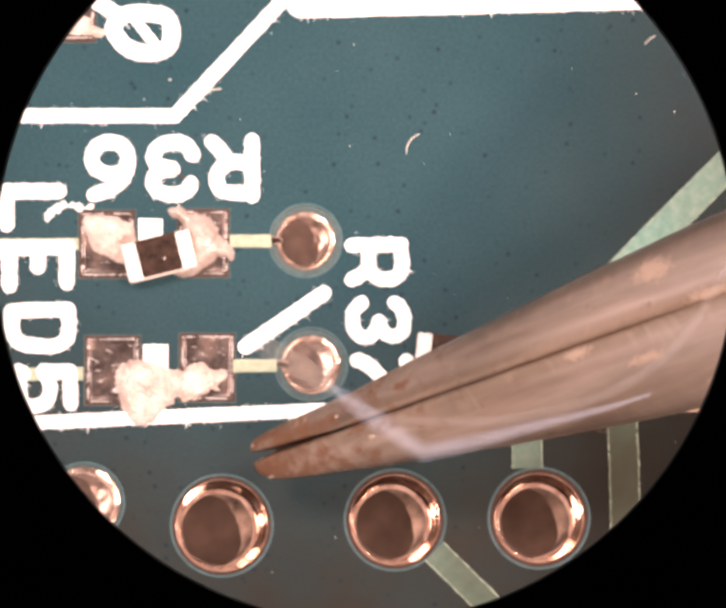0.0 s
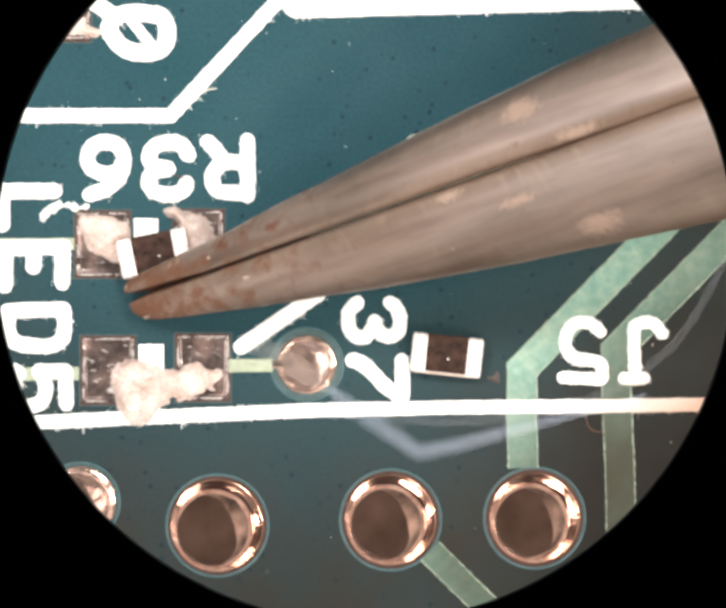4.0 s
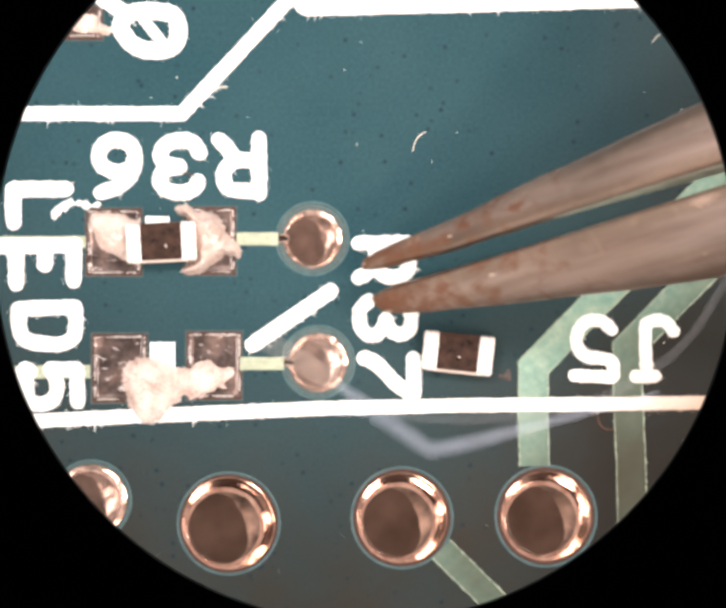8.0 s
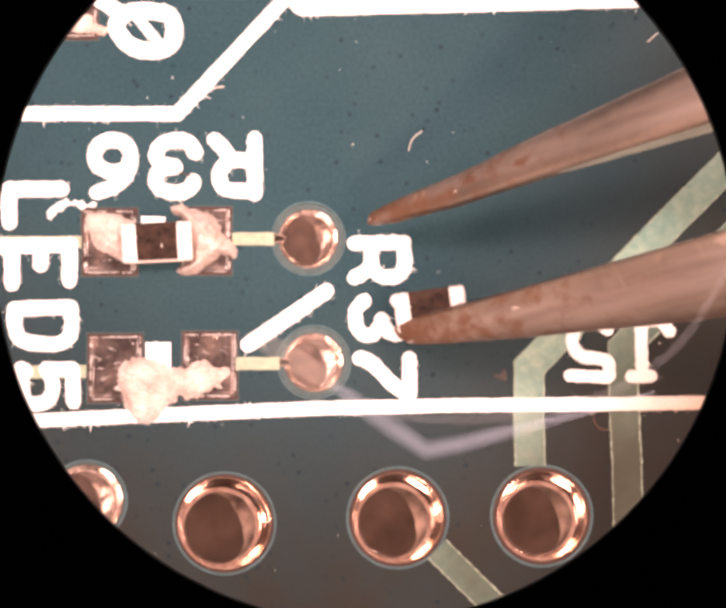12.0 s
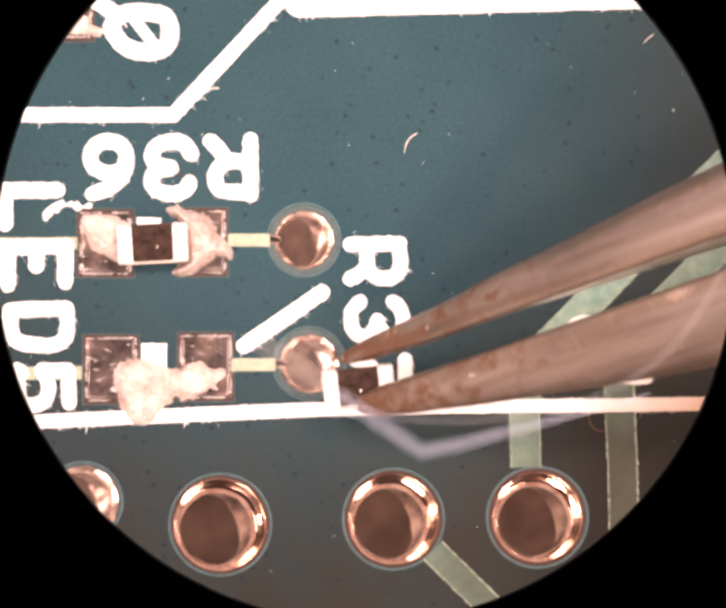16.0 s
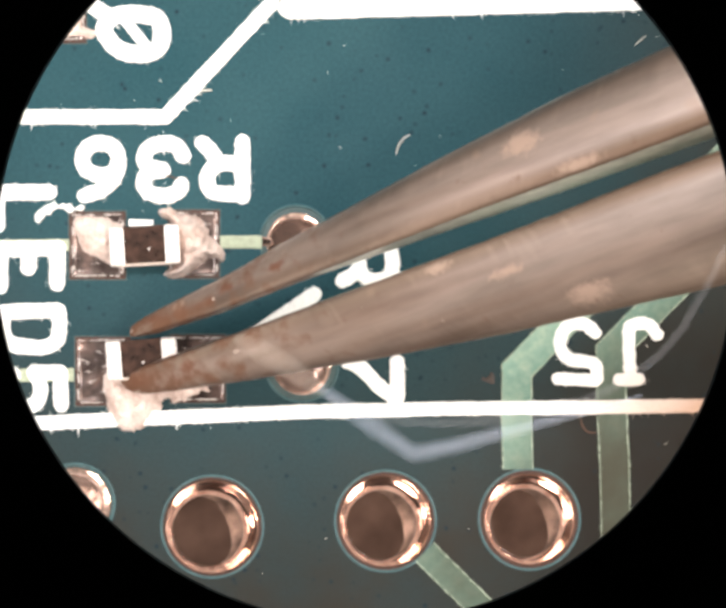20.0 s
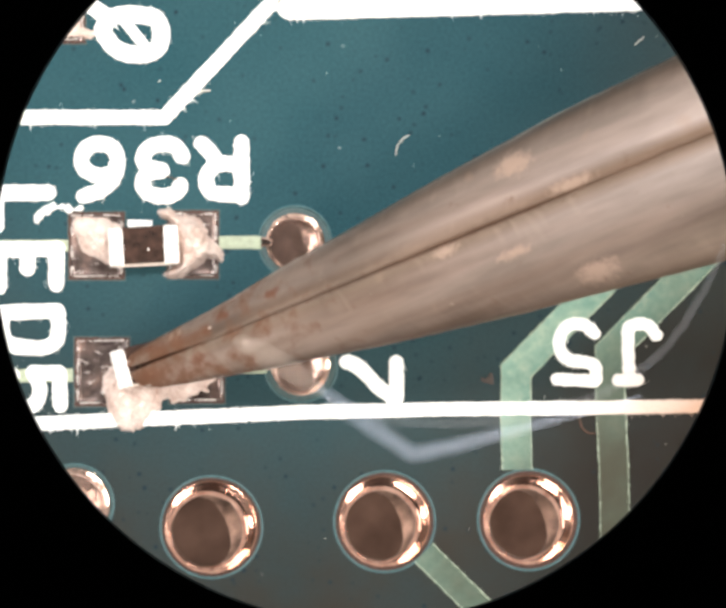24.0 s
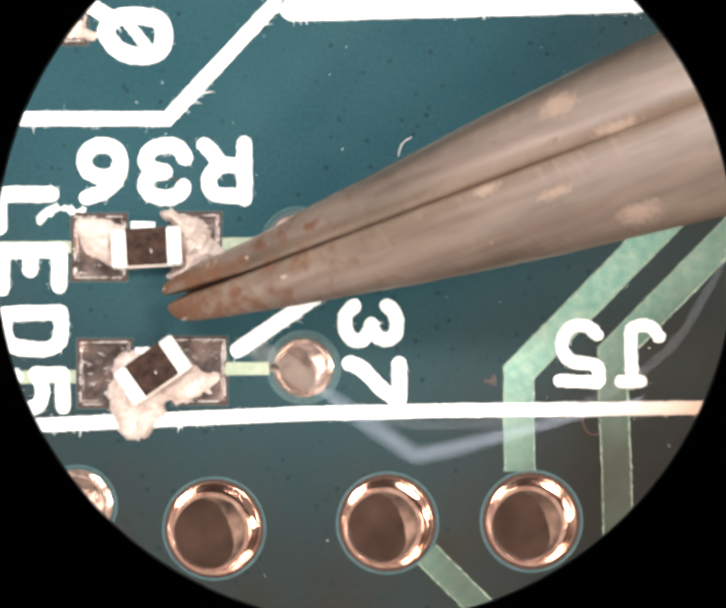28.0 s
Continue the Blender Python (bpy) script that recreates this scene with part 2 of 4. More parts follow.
CERAMIC = plain("chip_ceramic", (0.034, 0.018, 0.013), 0.22, size=0.12, vary=0.6, microns=3)
TIN = plain("tin_plating", (0.70, 0.64, 0.60), 0.38, 0.35, size=0.05, vary=0.3, microns=12)
RUST = plain("rust", (0.085, 0.040, 0.024), 0.8, size=0.05, vary=0.5, microns=5)
BLACK = plain("black_anodised", (0.012, 0.012, 0.013), 0.7, size=1.0, spec=0.2)
GREY = plain("grey_enamel", (0.10, 0.09, 0.085), 0.6, size=2.0)
BENCH = plain("bench_mat", (0.10, 0.13, 0.15), 0.8, size=3.0, microns=30)
FLANK_REFLECTION = plain("flank_reflection", (0.50, 0.49, 0.42), 0.34, 0.55, size=0.3, vary=0.25, microns=3)
WORN = plain("rubbed_steel", (0.36, 0.27, 0.22), 0.5, 0.4, size=0.05, vary=0.3)
HAIR = plain("pale_fibre", (0.75, 0.70, 0.60), 0.5, size=0.1)
RESIDUE = plain("flux_residue", (0.036, 0.022, 0.016), 0.5, size=0.08, vary=0.4)
FAINT = veil_material("thin_clear_fibre", (0.78, 0.80, 0.86), 0.021)
WARM = veil_material("warm_fibre_end", (0.88, 0.76, 0.66), 0.037)
VEIL = veil_material("clear_fibre", (0.70, 0.78, 0.96), 0.031)


# ---- mesh helpers ----
def P(x, y):
    return (x - 784) * U, (657 - y) * U


def part(name, bm, mat, parent=None, label="", smooth=False):
    me = bpy.data.meshes.new(name)
    bmesh.ops.recalc_face_normals(bm, faces=bm.faces)
    if smooth:
        for f in bm.faces:
            f.smooth = True
    bm.to_mesh(me)
    bm.free()
    me.materials.append(mat)
    ob = new(name, me)
    if parent:
        ob.parent = parent
    if label:
        ob["label"] = label
    return ob


def thing(name, label, category, group="", kind=""):
    return tagged(new(name), label, category, group, kind)


def spline(pts, steps=6, closed=False):
    """Catmull-Rom through the points."""
    n, out = len(pts), []
    for i in range(n if closed else n - 1):
        a = pts[(i - 1) % n] if closed or i else pts[0]
        b, c = pts[i], pts[(i + 1) % n]
        d = pts[(i + 2) % n] if closed or i + 2 < n else pts[-1]
        for k in range(steps):
            t = k / steps
            out.append(tuple(0.5 * (2 * q + (r - p) * t + (2 * p - 5 * q + 4 * r - s) * t * t + (3 * q - p - 3 * r + s) * t ** 3)
                             for p, q, r, s in zip(a, b, c, d)))
    return out if closed else out + [pts[-1]]


def resample(pts, step):
    out = [pts[0]]
    for a, b in zip(pts, pts[1:]):
        n = max(1, int(math.dist(a, b) / step))
        out += [tuple(p + (q - p) * k / n for p, q in zip(a, b)) for k in range(1, n + 1)]
    return out


def ribbon(bm, pts, width, top, bottom=-1.0, closed=False, rag=1.2, step=7, round_ends=True, seed=0):
    """A raised printed stroke along plan points: flat top, rounded shoulders and ends, slightly ragged rims."""
    pts = resample(pts + [pts[0]] if closed else pts, step)
    if closed:
        pts = pts[:-1]
    n, half = len(pts), width / 2
    rows = []
    for i, p in enumerate(pts):
        a = pts[i - 1] if i or closed else p
        b = pts[(i + 1) % n] if i + 1 < n or closed else p
        d = Vector((b[0] - a[0], b[1] - a[1])).normalized()
        e, f = Vector((p[0] - a[0], p[1] - a[1])), Vector((b[0] - p[0], b[1] - p[1]))
        m = 1.0
        if e.length > 0 and f.length > 0:
            m = 1 / max(0.6, math.cos(e.angle(f) / 2))
        rows.append((Vector(p[:2]), d, m, 1.0))
    if not closed and round_ends:
        def cap(row, sign):
            p, d, _, _ = row
            return [(p + d * (sign * half * math.sin(radians(a))), d, 1.0, math.cos(radians(a))) for a in (25, 50, 70, 84)]
        rows = cap(rows[0], -1)[::-1] + rows + cap(rows[-1], 1)
    rings = []
    for i, (p, d, m, s) in enumerate(rows):
        side = Vector((-d.y, d.x))
        jl = rag * noise.noise((p.x * 0.13, p.y * 0.13, seed + 0.3)) + 0.7 * rag * noise.noise((p.x * 0.45, p.y * 0.45, seed + 5))
        jr = rag * noise.noise((p.x * 0.13, p.y * 0.13, seed + 9.1)) + 0.7 * rag * noise.noise((p.x * 0.45, p.y * 0.45, seed + 15))
        h = half * m * s
        ring = []
        for off, z in ((h + jl * 2, bottom), (h + jl * 2, top * 0.5), (max(0.2, h + jl * 2 - 3), top), (-max(0.2, h + jr * 2 - 3), top),
                       (-h - jr * 2, top * 0.5), (-h - jr * 2, bottom)):
            q = p + side * off
            ring.append(bm.verts.new((*P(q.x, q.y), z * U)))
        rings.append(ring)
    pairs = list(zip(rings, rings[1:])) + ([(rings[-1], rings[0])] if closed else [])
    for a, b in pairs:
        for k in range(5):
            bm.faces.new((a[k], b[k], b[k + 1], a[k + 1]))
    if not closed:
        bm.faces.new(rings[0])
        bm.faces.new(rings[-1])


SPRAY = []          # printed strokes with their widths


def glyph(name, strokes, label, width=36, group="", top=4.6):
    """One printed character from its strokes: (points, curved, closed)."""
    root = thing("silkscreen_" + name, label, "printed marking", group)
    for k, (pts, curved, closed) in enumerate(strokes):
        bm = bmesh.new()
        path = spline(pts, 6, closed) if curved else pts
        SPRAY.append((path, width))
        ribbon(bm, path, width, top + 0.35 * k, closed=closed, seed=len(name) * 3.7 + k * 11 + pts[0][0])
        part("stroke", bm, SILK, root)
    return root


def box(bm, x0, x1, y0, y1, z0, z1, bevel=0.0):
    """A box in metres, with bevelled edges."""
    made = bmesh.ops.create_cube(bm, size=1)["verts"]
    for v in made:
        v.co = ((x0 + x1) / 2 + v.co.x * (x1 - x0), (y0 + y1) / 2 + v.co.y * (y1 - y0), (z0 + z1) / 2 + v.co.z * (z1 - z0))
    if bevel:
        edges = list({e for v in made for e in v.link_edges})
        bmesh.ops.bevel(bm, geom=edges, offset=bevel, segments=2, affect="EDGES", profile=0.5)


def lathe(bm, profile, steps=72, cx=0.0, cy=0.0, wobble=0.0, seed=0.0, rough_z=0.0, lean=(0.0, 0.0)):
    """Turns (radius, height) pairs, in plan units, about the upright through plan point cx, cy."""
    rings = []
    for i, (r, z) in enumerate(profile):
        ox, oy = (q * i / (len(profile) - 1) for q in lean)
        if r < 1e-6:
            rings.append([bm.verts.new((*P(cx, cy), z * U))])
            continue
        ring = []
        for k in range(steps):
            a = math.tau * k / steps
            w = 1 + wobble * noise.noise((math.cos(a) * 1.7 + seed, math.sin(a) * 1.7, z * 0.02))
            dz = rough_z * noise.noise((math.cos(a) * 2.3 + seed, math.sin(a) * 2.3, r * 0.08))
            ring.append(bm.verts.new((*P(cx + ox + r * w * math.cos(a), cy + oy + r * w * math.sin(a)), (z + dz) * U)))
        rings.append(ring)
    for a, b in zip(rings, rings[1:]):
        for k in range(steps):
            j = (k + 1) % steps
            if len(a) == 1:
                bm.faces.new((a[0], b[k], b[j]))
            elif len(b) == 1:
                bm.faces.new((a[k], a[j], b[0]))
            else:
                bm.faces.new((a[k], a[j], b[j], b[k]))


# ---- bench and board ----
bm = bmesh.new()
box(bm, -0.4, 0.4, -0.3, 0.3, -0.03, -0.0061, 0.002)
tagged(part("bench", bm, BENCH), "grey work mat under the circuit board", "bench", kind="structure")

HOLES = [  # x, y, radius of the opening in the mask, copper radius
    (491, 1131, 110, 102), (865, 1119, 109, 100), (1176, 1115, 109, 99), (194, 1081, 86, 79), (672, 516, 78.5, 64), (684, 783, 78.5, 64)]


def board():
    cu = bpy.data.curves.new("outline", "CURVE")
    cu.dimensions, cu.fill_mode = "2D", "BOTH"

    def ring(points):
        sp = cu.splines.new("POLY")
        sp.points.add(len(points) - 1)
        for q, (x, y) in zip(sp.points, points):
            q.co = (x, y, 0, 1)
        sp.use_cyclic_u = True
    ring([(-0.030, -0.022), (0.045, -0.022), (0.045, 0.026), (-0.030, 0.026)])
    for x, y, r, _ in HOLES:
        cx, cy = P(x, y)
        ring([(cx + r * U * math.cos(math.tau * k / 96), cy + r * U * math.sin(math.tau * k / 96)) for k in range(96)])
    cu.extrude = 0.0008
    tmp = bpy.data.objects.new("outline", cu)
    me = bpy.data.meshes.new_from_object(tmp)
    bpy.data.objects.remove(tmp)
    me.transform(Matrix.Translation((0, 0, -0.0008)))
    me.name = "board"
    me.materials.clear()
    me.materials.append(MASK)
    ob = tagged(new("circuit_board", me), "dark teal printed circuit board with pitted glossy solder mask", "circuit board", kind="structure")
    return ob


board()
for x, y in ((-0.027, -0.019), (0.042, -0.019), (-0.027, 0.023), (0.042, 0.023)):
    bm = bmesh.new()
    bmesh.ops.create_cone(bm, cap_ends=True, segments=24, radius1=0.0025, radius2=0.0022, depth=0.0045)
    bmesh.ops.translate(bm, verts=bm.verts, vec=(x, y, -0.00385))
    tagged(part("standoff", bm, GREY), "short grey standoff under a corner of the board", "standoff", "standoffs under the board")


# ---- plated holes ----
def root_floor(root, x, y, s, k, big, depth):
    """The floor of a hole: flat in the middle, with a wider meniscus of solder climbing one side."""
    bm = bmesh.new()
    steps, rings = 96, []
    for i in range(18):
        ring = []
        for q in range(steps):
            a = math.tau * q / steps
            side = max(0.0, math.cos(a + radians(20))) ** 1.4
            flat = (73 - (34 + 5 * noise.noise((math.cos(a) * 2, math.sin(a) * 2, k * 2.0))) * side) if big else 71 - 42 * side
            if i <= 5:
                r, z = flat * (0, 0.3, 0.6, 0.85, 0.965, 1)[i], -62.0
            else:
                u = (i - 5) / 12
                r, z = flat + (76.5 - flat) * u, -62 + 51 * u ** 1.45
            z += 2.2 * side * noise.noise((math.cos(a) * r * 0.04, math.sin(a) * r * 0.04, k + 0.5)) * min(1.0, max(0, i - 5) / 5)
            ring.append(bm.verts.new((*P(x + r * s * math.cos(a), y + r * s * math.sin(a)), (-4.2 + (z + 11) * s * depth) * U)))
        rings.append(ring)
    for c, d in zip(rings[1:], rings[2:]):
        for q in range(steps):
            bm.faces.new((c[q], c[(q + 1) % steps], d[(q + 1) % steps], d[q]))
    bm.faces.new(rings[1])
    bmesh.ops.delete(bm, geom=rings[0], context="VERTS")
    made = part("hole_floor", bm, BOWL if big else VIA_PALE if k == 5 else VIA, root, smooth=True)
    # lighter colour on the meniscus paints in its reflected glow
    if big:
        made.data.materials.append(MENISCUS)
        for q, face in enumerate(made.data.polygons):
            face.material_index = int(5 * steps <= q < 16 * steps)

def plated_hole(x, y, rm, rc, k):
    big = rc > 80
    root = thing("plated_hole", "shiny copper-plated through hole with a ring of bare laminate" if big else "small shiny copper-plated via filled with solder",
                 "plated hole", "header holes along the edge" if big else "vias")
    bm = bmesh.new()
    lathe(bm, [(rm + 2.6, -2.5), (rm + 2.2, 0.3), (rm + 0.2, 1.0), (rm - 2.0, 0.2), (rm - 3.4, -3.5)], 96, x, y, 0.003, k)
    part("mask_lip", bm, LIP, root, smooth=True)
    bm = bmesh.new()
    lathe(bm, [(rm - 1, -5.5), (rc - 4, -5.2)], 96, x, y)
    part("laminate_ring", bm, OPENING if big else RIDGE, root, smooth=True)
    s = rc / (97 if big else 138)
    lean = (-9 * s, 8 * s)
    bm = bmesh.new()
    lathe(bm, [(rc, -6.0), (rc - 1.5 * s, -3.4), (rc - 3.5 * s, -2.6), (rc - 5.5 * s, -2.4), (rc - 7.5 * s, -2.0), (rc - 10 * s, -1.35), (rc - 12.5 * s, -0.5), (rc - 14.5 * s, 0.0), (rc - 16 * s, -0.2),
               (rc - 17.5 * s, -0.9), (rc - 19.5 * s, -2.0), (rc - 21.5 * s, -3.3), (rc - 24 * s, -5.5)], 128, x, y, 0.012, k * 3.1, 0.7, lean)
    part("rim", bm, COPPER if big else TINNED, root, smooth=True)
    depth = 0.17
    root_floor(root, x + lean[0], y + lean[1], s if big else rc / 88, k, big, depth)
    return root


for k, (x, y, rm, rc) in enumerate(HOLES):
    made = plated_hole(x, y, rm, rc, k)
    if k in (4, 5):
        bm = bmesh.new()
        ribbon(bm, [(x - rm - 4, y + 1), (x - rm + 8, y - 1), (x - rc + 6, y)], 17, 2.2, rag=2.0, step=4, seed=k)
        part("neck", bm, TINNED, made, "narrow copper neck to the trace")


# ---- copper traces under the mask ----
def trace(pts, width, label):
    bm = bmesh.new()
    ribbon(bm, pts, width, 2.4, rag=0.7, step=14, round_ends=False, seed=pts[0][0])
    made = part("copper_trace", bm, TRACE if width > 40 else PALE)
    if width > 40:
        # pale strips along both edges, painted for light caught on the shoulders
        for sgn in (-1, 1):
            rim = []
            for a, b, c in zip([pts[0]] + pts[:-1], pts, pts[1:] + [pts[-1]]):
                d = (Vector(b) - Vector(a)).normalized() if a != b else (Vector(c) - Vector(b)).normalized()
                e = (Vector(c) - Vector(b)).normalized() if c != b else d
                q = (d + e).normalized()
                k = (width / 2 - 2.0) / max(0.6, q.dot(d))
                rim.append((b[0] - q.y * k * sgn, b[1] + q.x * k * sgn))
            bm = bmesh.new()
            ribbon(bm, rim, 3.0, 3.0, rag=1.5, step=6, round_ends=False, seed=pts[0][0] + sgn)
            part("edge_highlight", bm, EDGE, made)
    tagged(made, label, "trace", "copper traces", "structure")


trace([(1151, 1007), (1148, 880), (1149, 793), (1430, 505), (1760, 175)], 67, "wide pale green copper trace leading to a plated hole")
trace([(1366, 1300), (1360, 1000), (1353, 860), (1352, 752), (1600, 500), (1900, 200)], 66, "wide pale green copper trace running past a plated hole")
trace([(950, 1186), (1060, 1295), (1200, 1430)], 58, "pale green copper trace leaving a plated hole diagonally")
trace([(508, 517), (598, 516)], 28, "short narrow pale copper trace between pad and via")
trace([(515, 786), (610, 785)], 28, "short narrow pale copper trace between pad and via")
trace([(-200, 526), (182, 523)], 26, "narrow pale copper trace leading to a pad")
trace([(-160, 806), (192, 803)], 28, "narrow pale copper trace leading to a pad")


# ---- solder pads ----
def solder_pad(x0, y0, x1, y1, seed, label):
    root = thing("solder_pad", label, "solder pad", "solder pads")
    bm = bmesh.new()
    c = [(x0 - 9, y0 - 9), (x1 + 8, y0 - 9), (x1 + 8, y1 + 10), (x0 - 9, y1 + 10)]
    ribbon(bm, c, 2.6, 1.6, closed=True, rag=0.5)
    part("opening_edge", bm, RIDGE, root)
    bm = bmesh.new()
    ribbon(bm, [(x0 - 9, (y0 + y1) / 2), (x1 + 7, (y0 + y1) / 2)], y1 - y0 + 18, 0.8, rag=0.3, round_ends=False)
    part("opening_floor", bm, OPENING, root)
    bm = bmesh.new()
    nx, ny = 26, 30
    x0, y0, x1, y1 = x0 - 4, y0 - 4, x1 + 4, y1 + 4
    grid = []
    for j in range(ny + 1):
        row = []
        for i in range(nx + 1):
            x, y = x0 + (x1 - x0) * i / nx, y0 + (y1 - y0) * j / ny
            e = min(i, nx - i, j, ny - j)
            z = 3.2 + 1.3 * noise.noise((x * 0.03 + seed, y * 0.03, seed)) + 0.8 * noise.noise((x * 0.15, y * 0.15, seed + 4))
            z = -1 if e == 0 else 5.6 if e == 1 else max(1.6, z)
            row.append(bm.verts.new((*P(x + 1.4 * noise.noise((y * 0.08, seed, 1.0)), y + 1.4 * noise.noise((x * 0.08, seed, 2.0))), z * U)))
        grid.append(row)
    for j in range(ny):
        for i in range(nx):
            bm.faces.new((grid[j][i], grid[j][i + 1], grid[j + 1][i + 1], grid[j + 1][i]))
    part("pad_surface", bm, PAD, root, smooth=True)
    # broken runs of bright tin along the edge stand in for glints
    bm = bmesh.new()
    rim = [(x0 + 4, y0 + 4), (x1 - 4, y0 + 4), (x1 - 4, y1 - 4), (x0 + 4, y1 - 4)]
    for a, b in zip(rim, rim[1:] + rim[:1]):
        run = resample([a, b], 6)
        for q in range(len(run) - 3):
            if noise.noise((run[q][0] * 0.05, run[q][1] * 0.05, seed * 3)) > -0.02:
                ribbon(bm, run[q:q + 3], 3.4 + 2.2 * noise.noise((run[q][0] * 0.2, run[q][1] * 0.2, seed)), 6.2, rag=1.6, step=3, seed=seed + q)
    part("pad_edge_glint", bm, TIN, root, "edge glints laid on in bright tin")


solder_pad(190, 458, 297, 588, 1.0, "mottled tinned solder pad half covered with paste")
solder_pad(403, 455, 500, 586, 2.0, "mottled tinned solder pad under a lump of paste")
solder_pad(203, 729, 308, 862, 3.0, "mottled dull tinned solder pad beside a paste blob")
solder_pad(407, 724, 513, 855, 4.0, "mottled tinned solder pad smeared with paste")
solder_pad(120, 22, 212, 78, 5.0, "small tinned pad at the rim of the view")


# ---- solder paste ----
def inside(x, y, poly):
    """Distance from the rim of a closed plan outline, positive within it."""
    best, odd = 1e9, False
    for (ax, ay), (bx, by) in zip(poly, poly[1:] + poly[:1]):
        dx, dy = bx - ax, by - ay
        t = max(0.0, min(1.0, ((x - ax) * dx + (y - ay) * dy) / (dx * dx + dy * dy + 1e-9)))
        best = min(best, math.hypot(x - ax - t * dx, y - ay - t * dy))
        if (ay > y) != (by > y) and x < ax + (y - ay) * dx / dy:
            odd = not odd
    return best if odd else -best


def lump(name, outline, height, seed, label, soft=16.0, cell=3.0, mat=None, category="solder paste"):
    """A grainy mound with a ragged rim over a plan outline."""
    rim = spline(outline, 4, True)
    x0, x1 = min(p[0] for p in rim) - 9, max(p[0] for p in rim) + 9
    y0, y1 = min(p[1] for p in rim) - 9, max(p[1] for p in rim) + 9
    nx, ny = int((x1 - x0) / cell), int((y1 - y0) / cell)
    bm = bmesh.new()
    grid, deep = [], {}
    for j in range(ny + 1):
        row = []
        for i in range(nx + 1):
            x, y = x0 + i * cell, y0 + j * cell
            d = inside(x, y, rim) + 4.5 * noise.noise((x * 0.11, y * 0.11, seed)) + 2.5 * noise.noise((x * 0.31, y * 0.31, seed + 2))
            z = height * (1 - math.exp(-max(0, d) / soft)) * (1 + 0.5 * noise.noise((x * 0.028, y * 0.028, seed + 8)) + 0.2 * noise.noise((x * 0.09, y * 0.09, seed + 5)))
            z += min(1, max(0, d) / 5) * (2.4 * noise.noise((x * 0.22, y * 0.22, seed + 3)) + 1.5 * noise.noise((x * 0.5, y * 0.5, seed + 3)))
            v = bm.verts.new((*P(x + noise.noise((x, y, 1.5)), y + noise.noise((x, y, 4.5))), (z + 0.8 if d > 0 else -1.0) * U))
            deep[v] = d
            row.append(v)
        grid.append(row)
    for j in range(ny):
        for i in range(nx):
            q = (grid[j][i], grid[j][i + 1], grid[j + 1][i + 1], grid[j + 1][i])
            if max(deep[v] for v in q) > 0:
                bm.faces.new(q)
    bmesh.ops.delete(bm, geom=[v for v in bm.verts if not v.link_faces], context="VERTS")
    return tagged(part(name, bm, mat or PASTE, smooth=True), label, category, category + " marks")


lump("solder_paste", [(190, 464), (240, 458), (280, 470), (304, 495), (306, 540), (290, 568), (262, 562), (236, 548), (212, 536), (196, 505)],
     30, 1.5, "grainy pinkish solder paste smeared over a pad")
lump("solder_paste", [(374, 452), (398, 443), (425, 455), (458, 460), (478, 486), (492, 512), (516, 538), (512, 556), (486, 552), (458, 572), (428, 590), (396, 594),
                      (392, 578), (416, 560), (412, 520), (404, 482), (392, 466)],
     52, 2.5, "lump of grainy solder paste squeezed against a chip end")
PASTE_BLOB = lump("solder_paste", [(262, 800), (284, 776), (318, 772), (352, 780), (378, 800), (384, 845), (388, 862), (366, 880), (352, 902), (322, 916), (294, 908), (276, 876), (264, 838)],
                  30, 3.5, "grainy pinkish blob of solder paste spilling over a printed line")
PASTE_CRUMB = lump("solder_paste", [(280, 812), (296, 792), (326, 788), (350, 800), (346, 838), (330, 858), (300, 860), (284, 842)], 22, 8.5, "loose wad of grainy solder paste pushed aside by a chip", soft=10.0)
lump("solder_paste", [(366, 802), (404, 796), (424, 782), (452, 776), (470, 790), (502, 794), (500, 816), (482, 828), (490, 842), (466, 842), (440, 856), (410, 862), (394, 852), (368, 864)],
     20, 4.5, "thin streak of grainy solder paste across a pad")
lump("flux_residue", [(1072, 812), (1086, 806), (1099, 800), (1101, 818), (1082, 821)], 1.0, 6.5, "thin brown crust of dried flux on the board", mat=RESIDUE, category="flux residue")
lump("solder_paste", [(120, 30), (170, 24), (208, 34), (214, 52), (240, 60), (236, 72), (200, 74), (150, 70)], 16, 5.5, "small smear of solder at the rim of the view")

# ---- printed markings ----
R36, R37, LED5, J5 = "printed R36", "printed R37", "printed LED5", "printed J5"
glyph("letter_R", [([(556, 300), (556, 418)], False, False), ([(556, 350), (525, 346), (500, 350), (483, 368), (482, 395), (500, 410), (556, 414)], True, False),
                   ([(505, 345), (486, 318), (470, 303)], True, False)], 'white printed letter "R" of "R36"', 33, R36)
glyph("digit_3", [([(428, 330), (414, 309), (388, 303), (356, 312), (343, 335), (356, 354), (384, 360)], True, False),
                  ([(384, 362), (352, 368), (342, 390), (356, 410), (388, 416), (416, 408), (424, 392)], True, False)], 'white printed digit "3" of "R36"', 33, R36)
glyph("digit_6", [([(288, 340), (280, 314), (250, 303), (222, 312), (210, 338), (222, 362), (250, 372), (278, 364)], True, True),
                  ([(216, 416), (250, 404), (278, 380), (289, 350)], True, False)], 'white printed digit "6" of "R36"', 33, R36)
glyph("letter_R", [([(772, 526), (878, 524)], False, False), ([(876, 526), (880, 560), (876, 585), (858, 598), (830, 597), (812, 580), (806, 540)], True, False),
                   ([(806, 578), (786, 592), (772, 600)], True, False)], 'white printed letter "R" of "R37"', 32, R37)
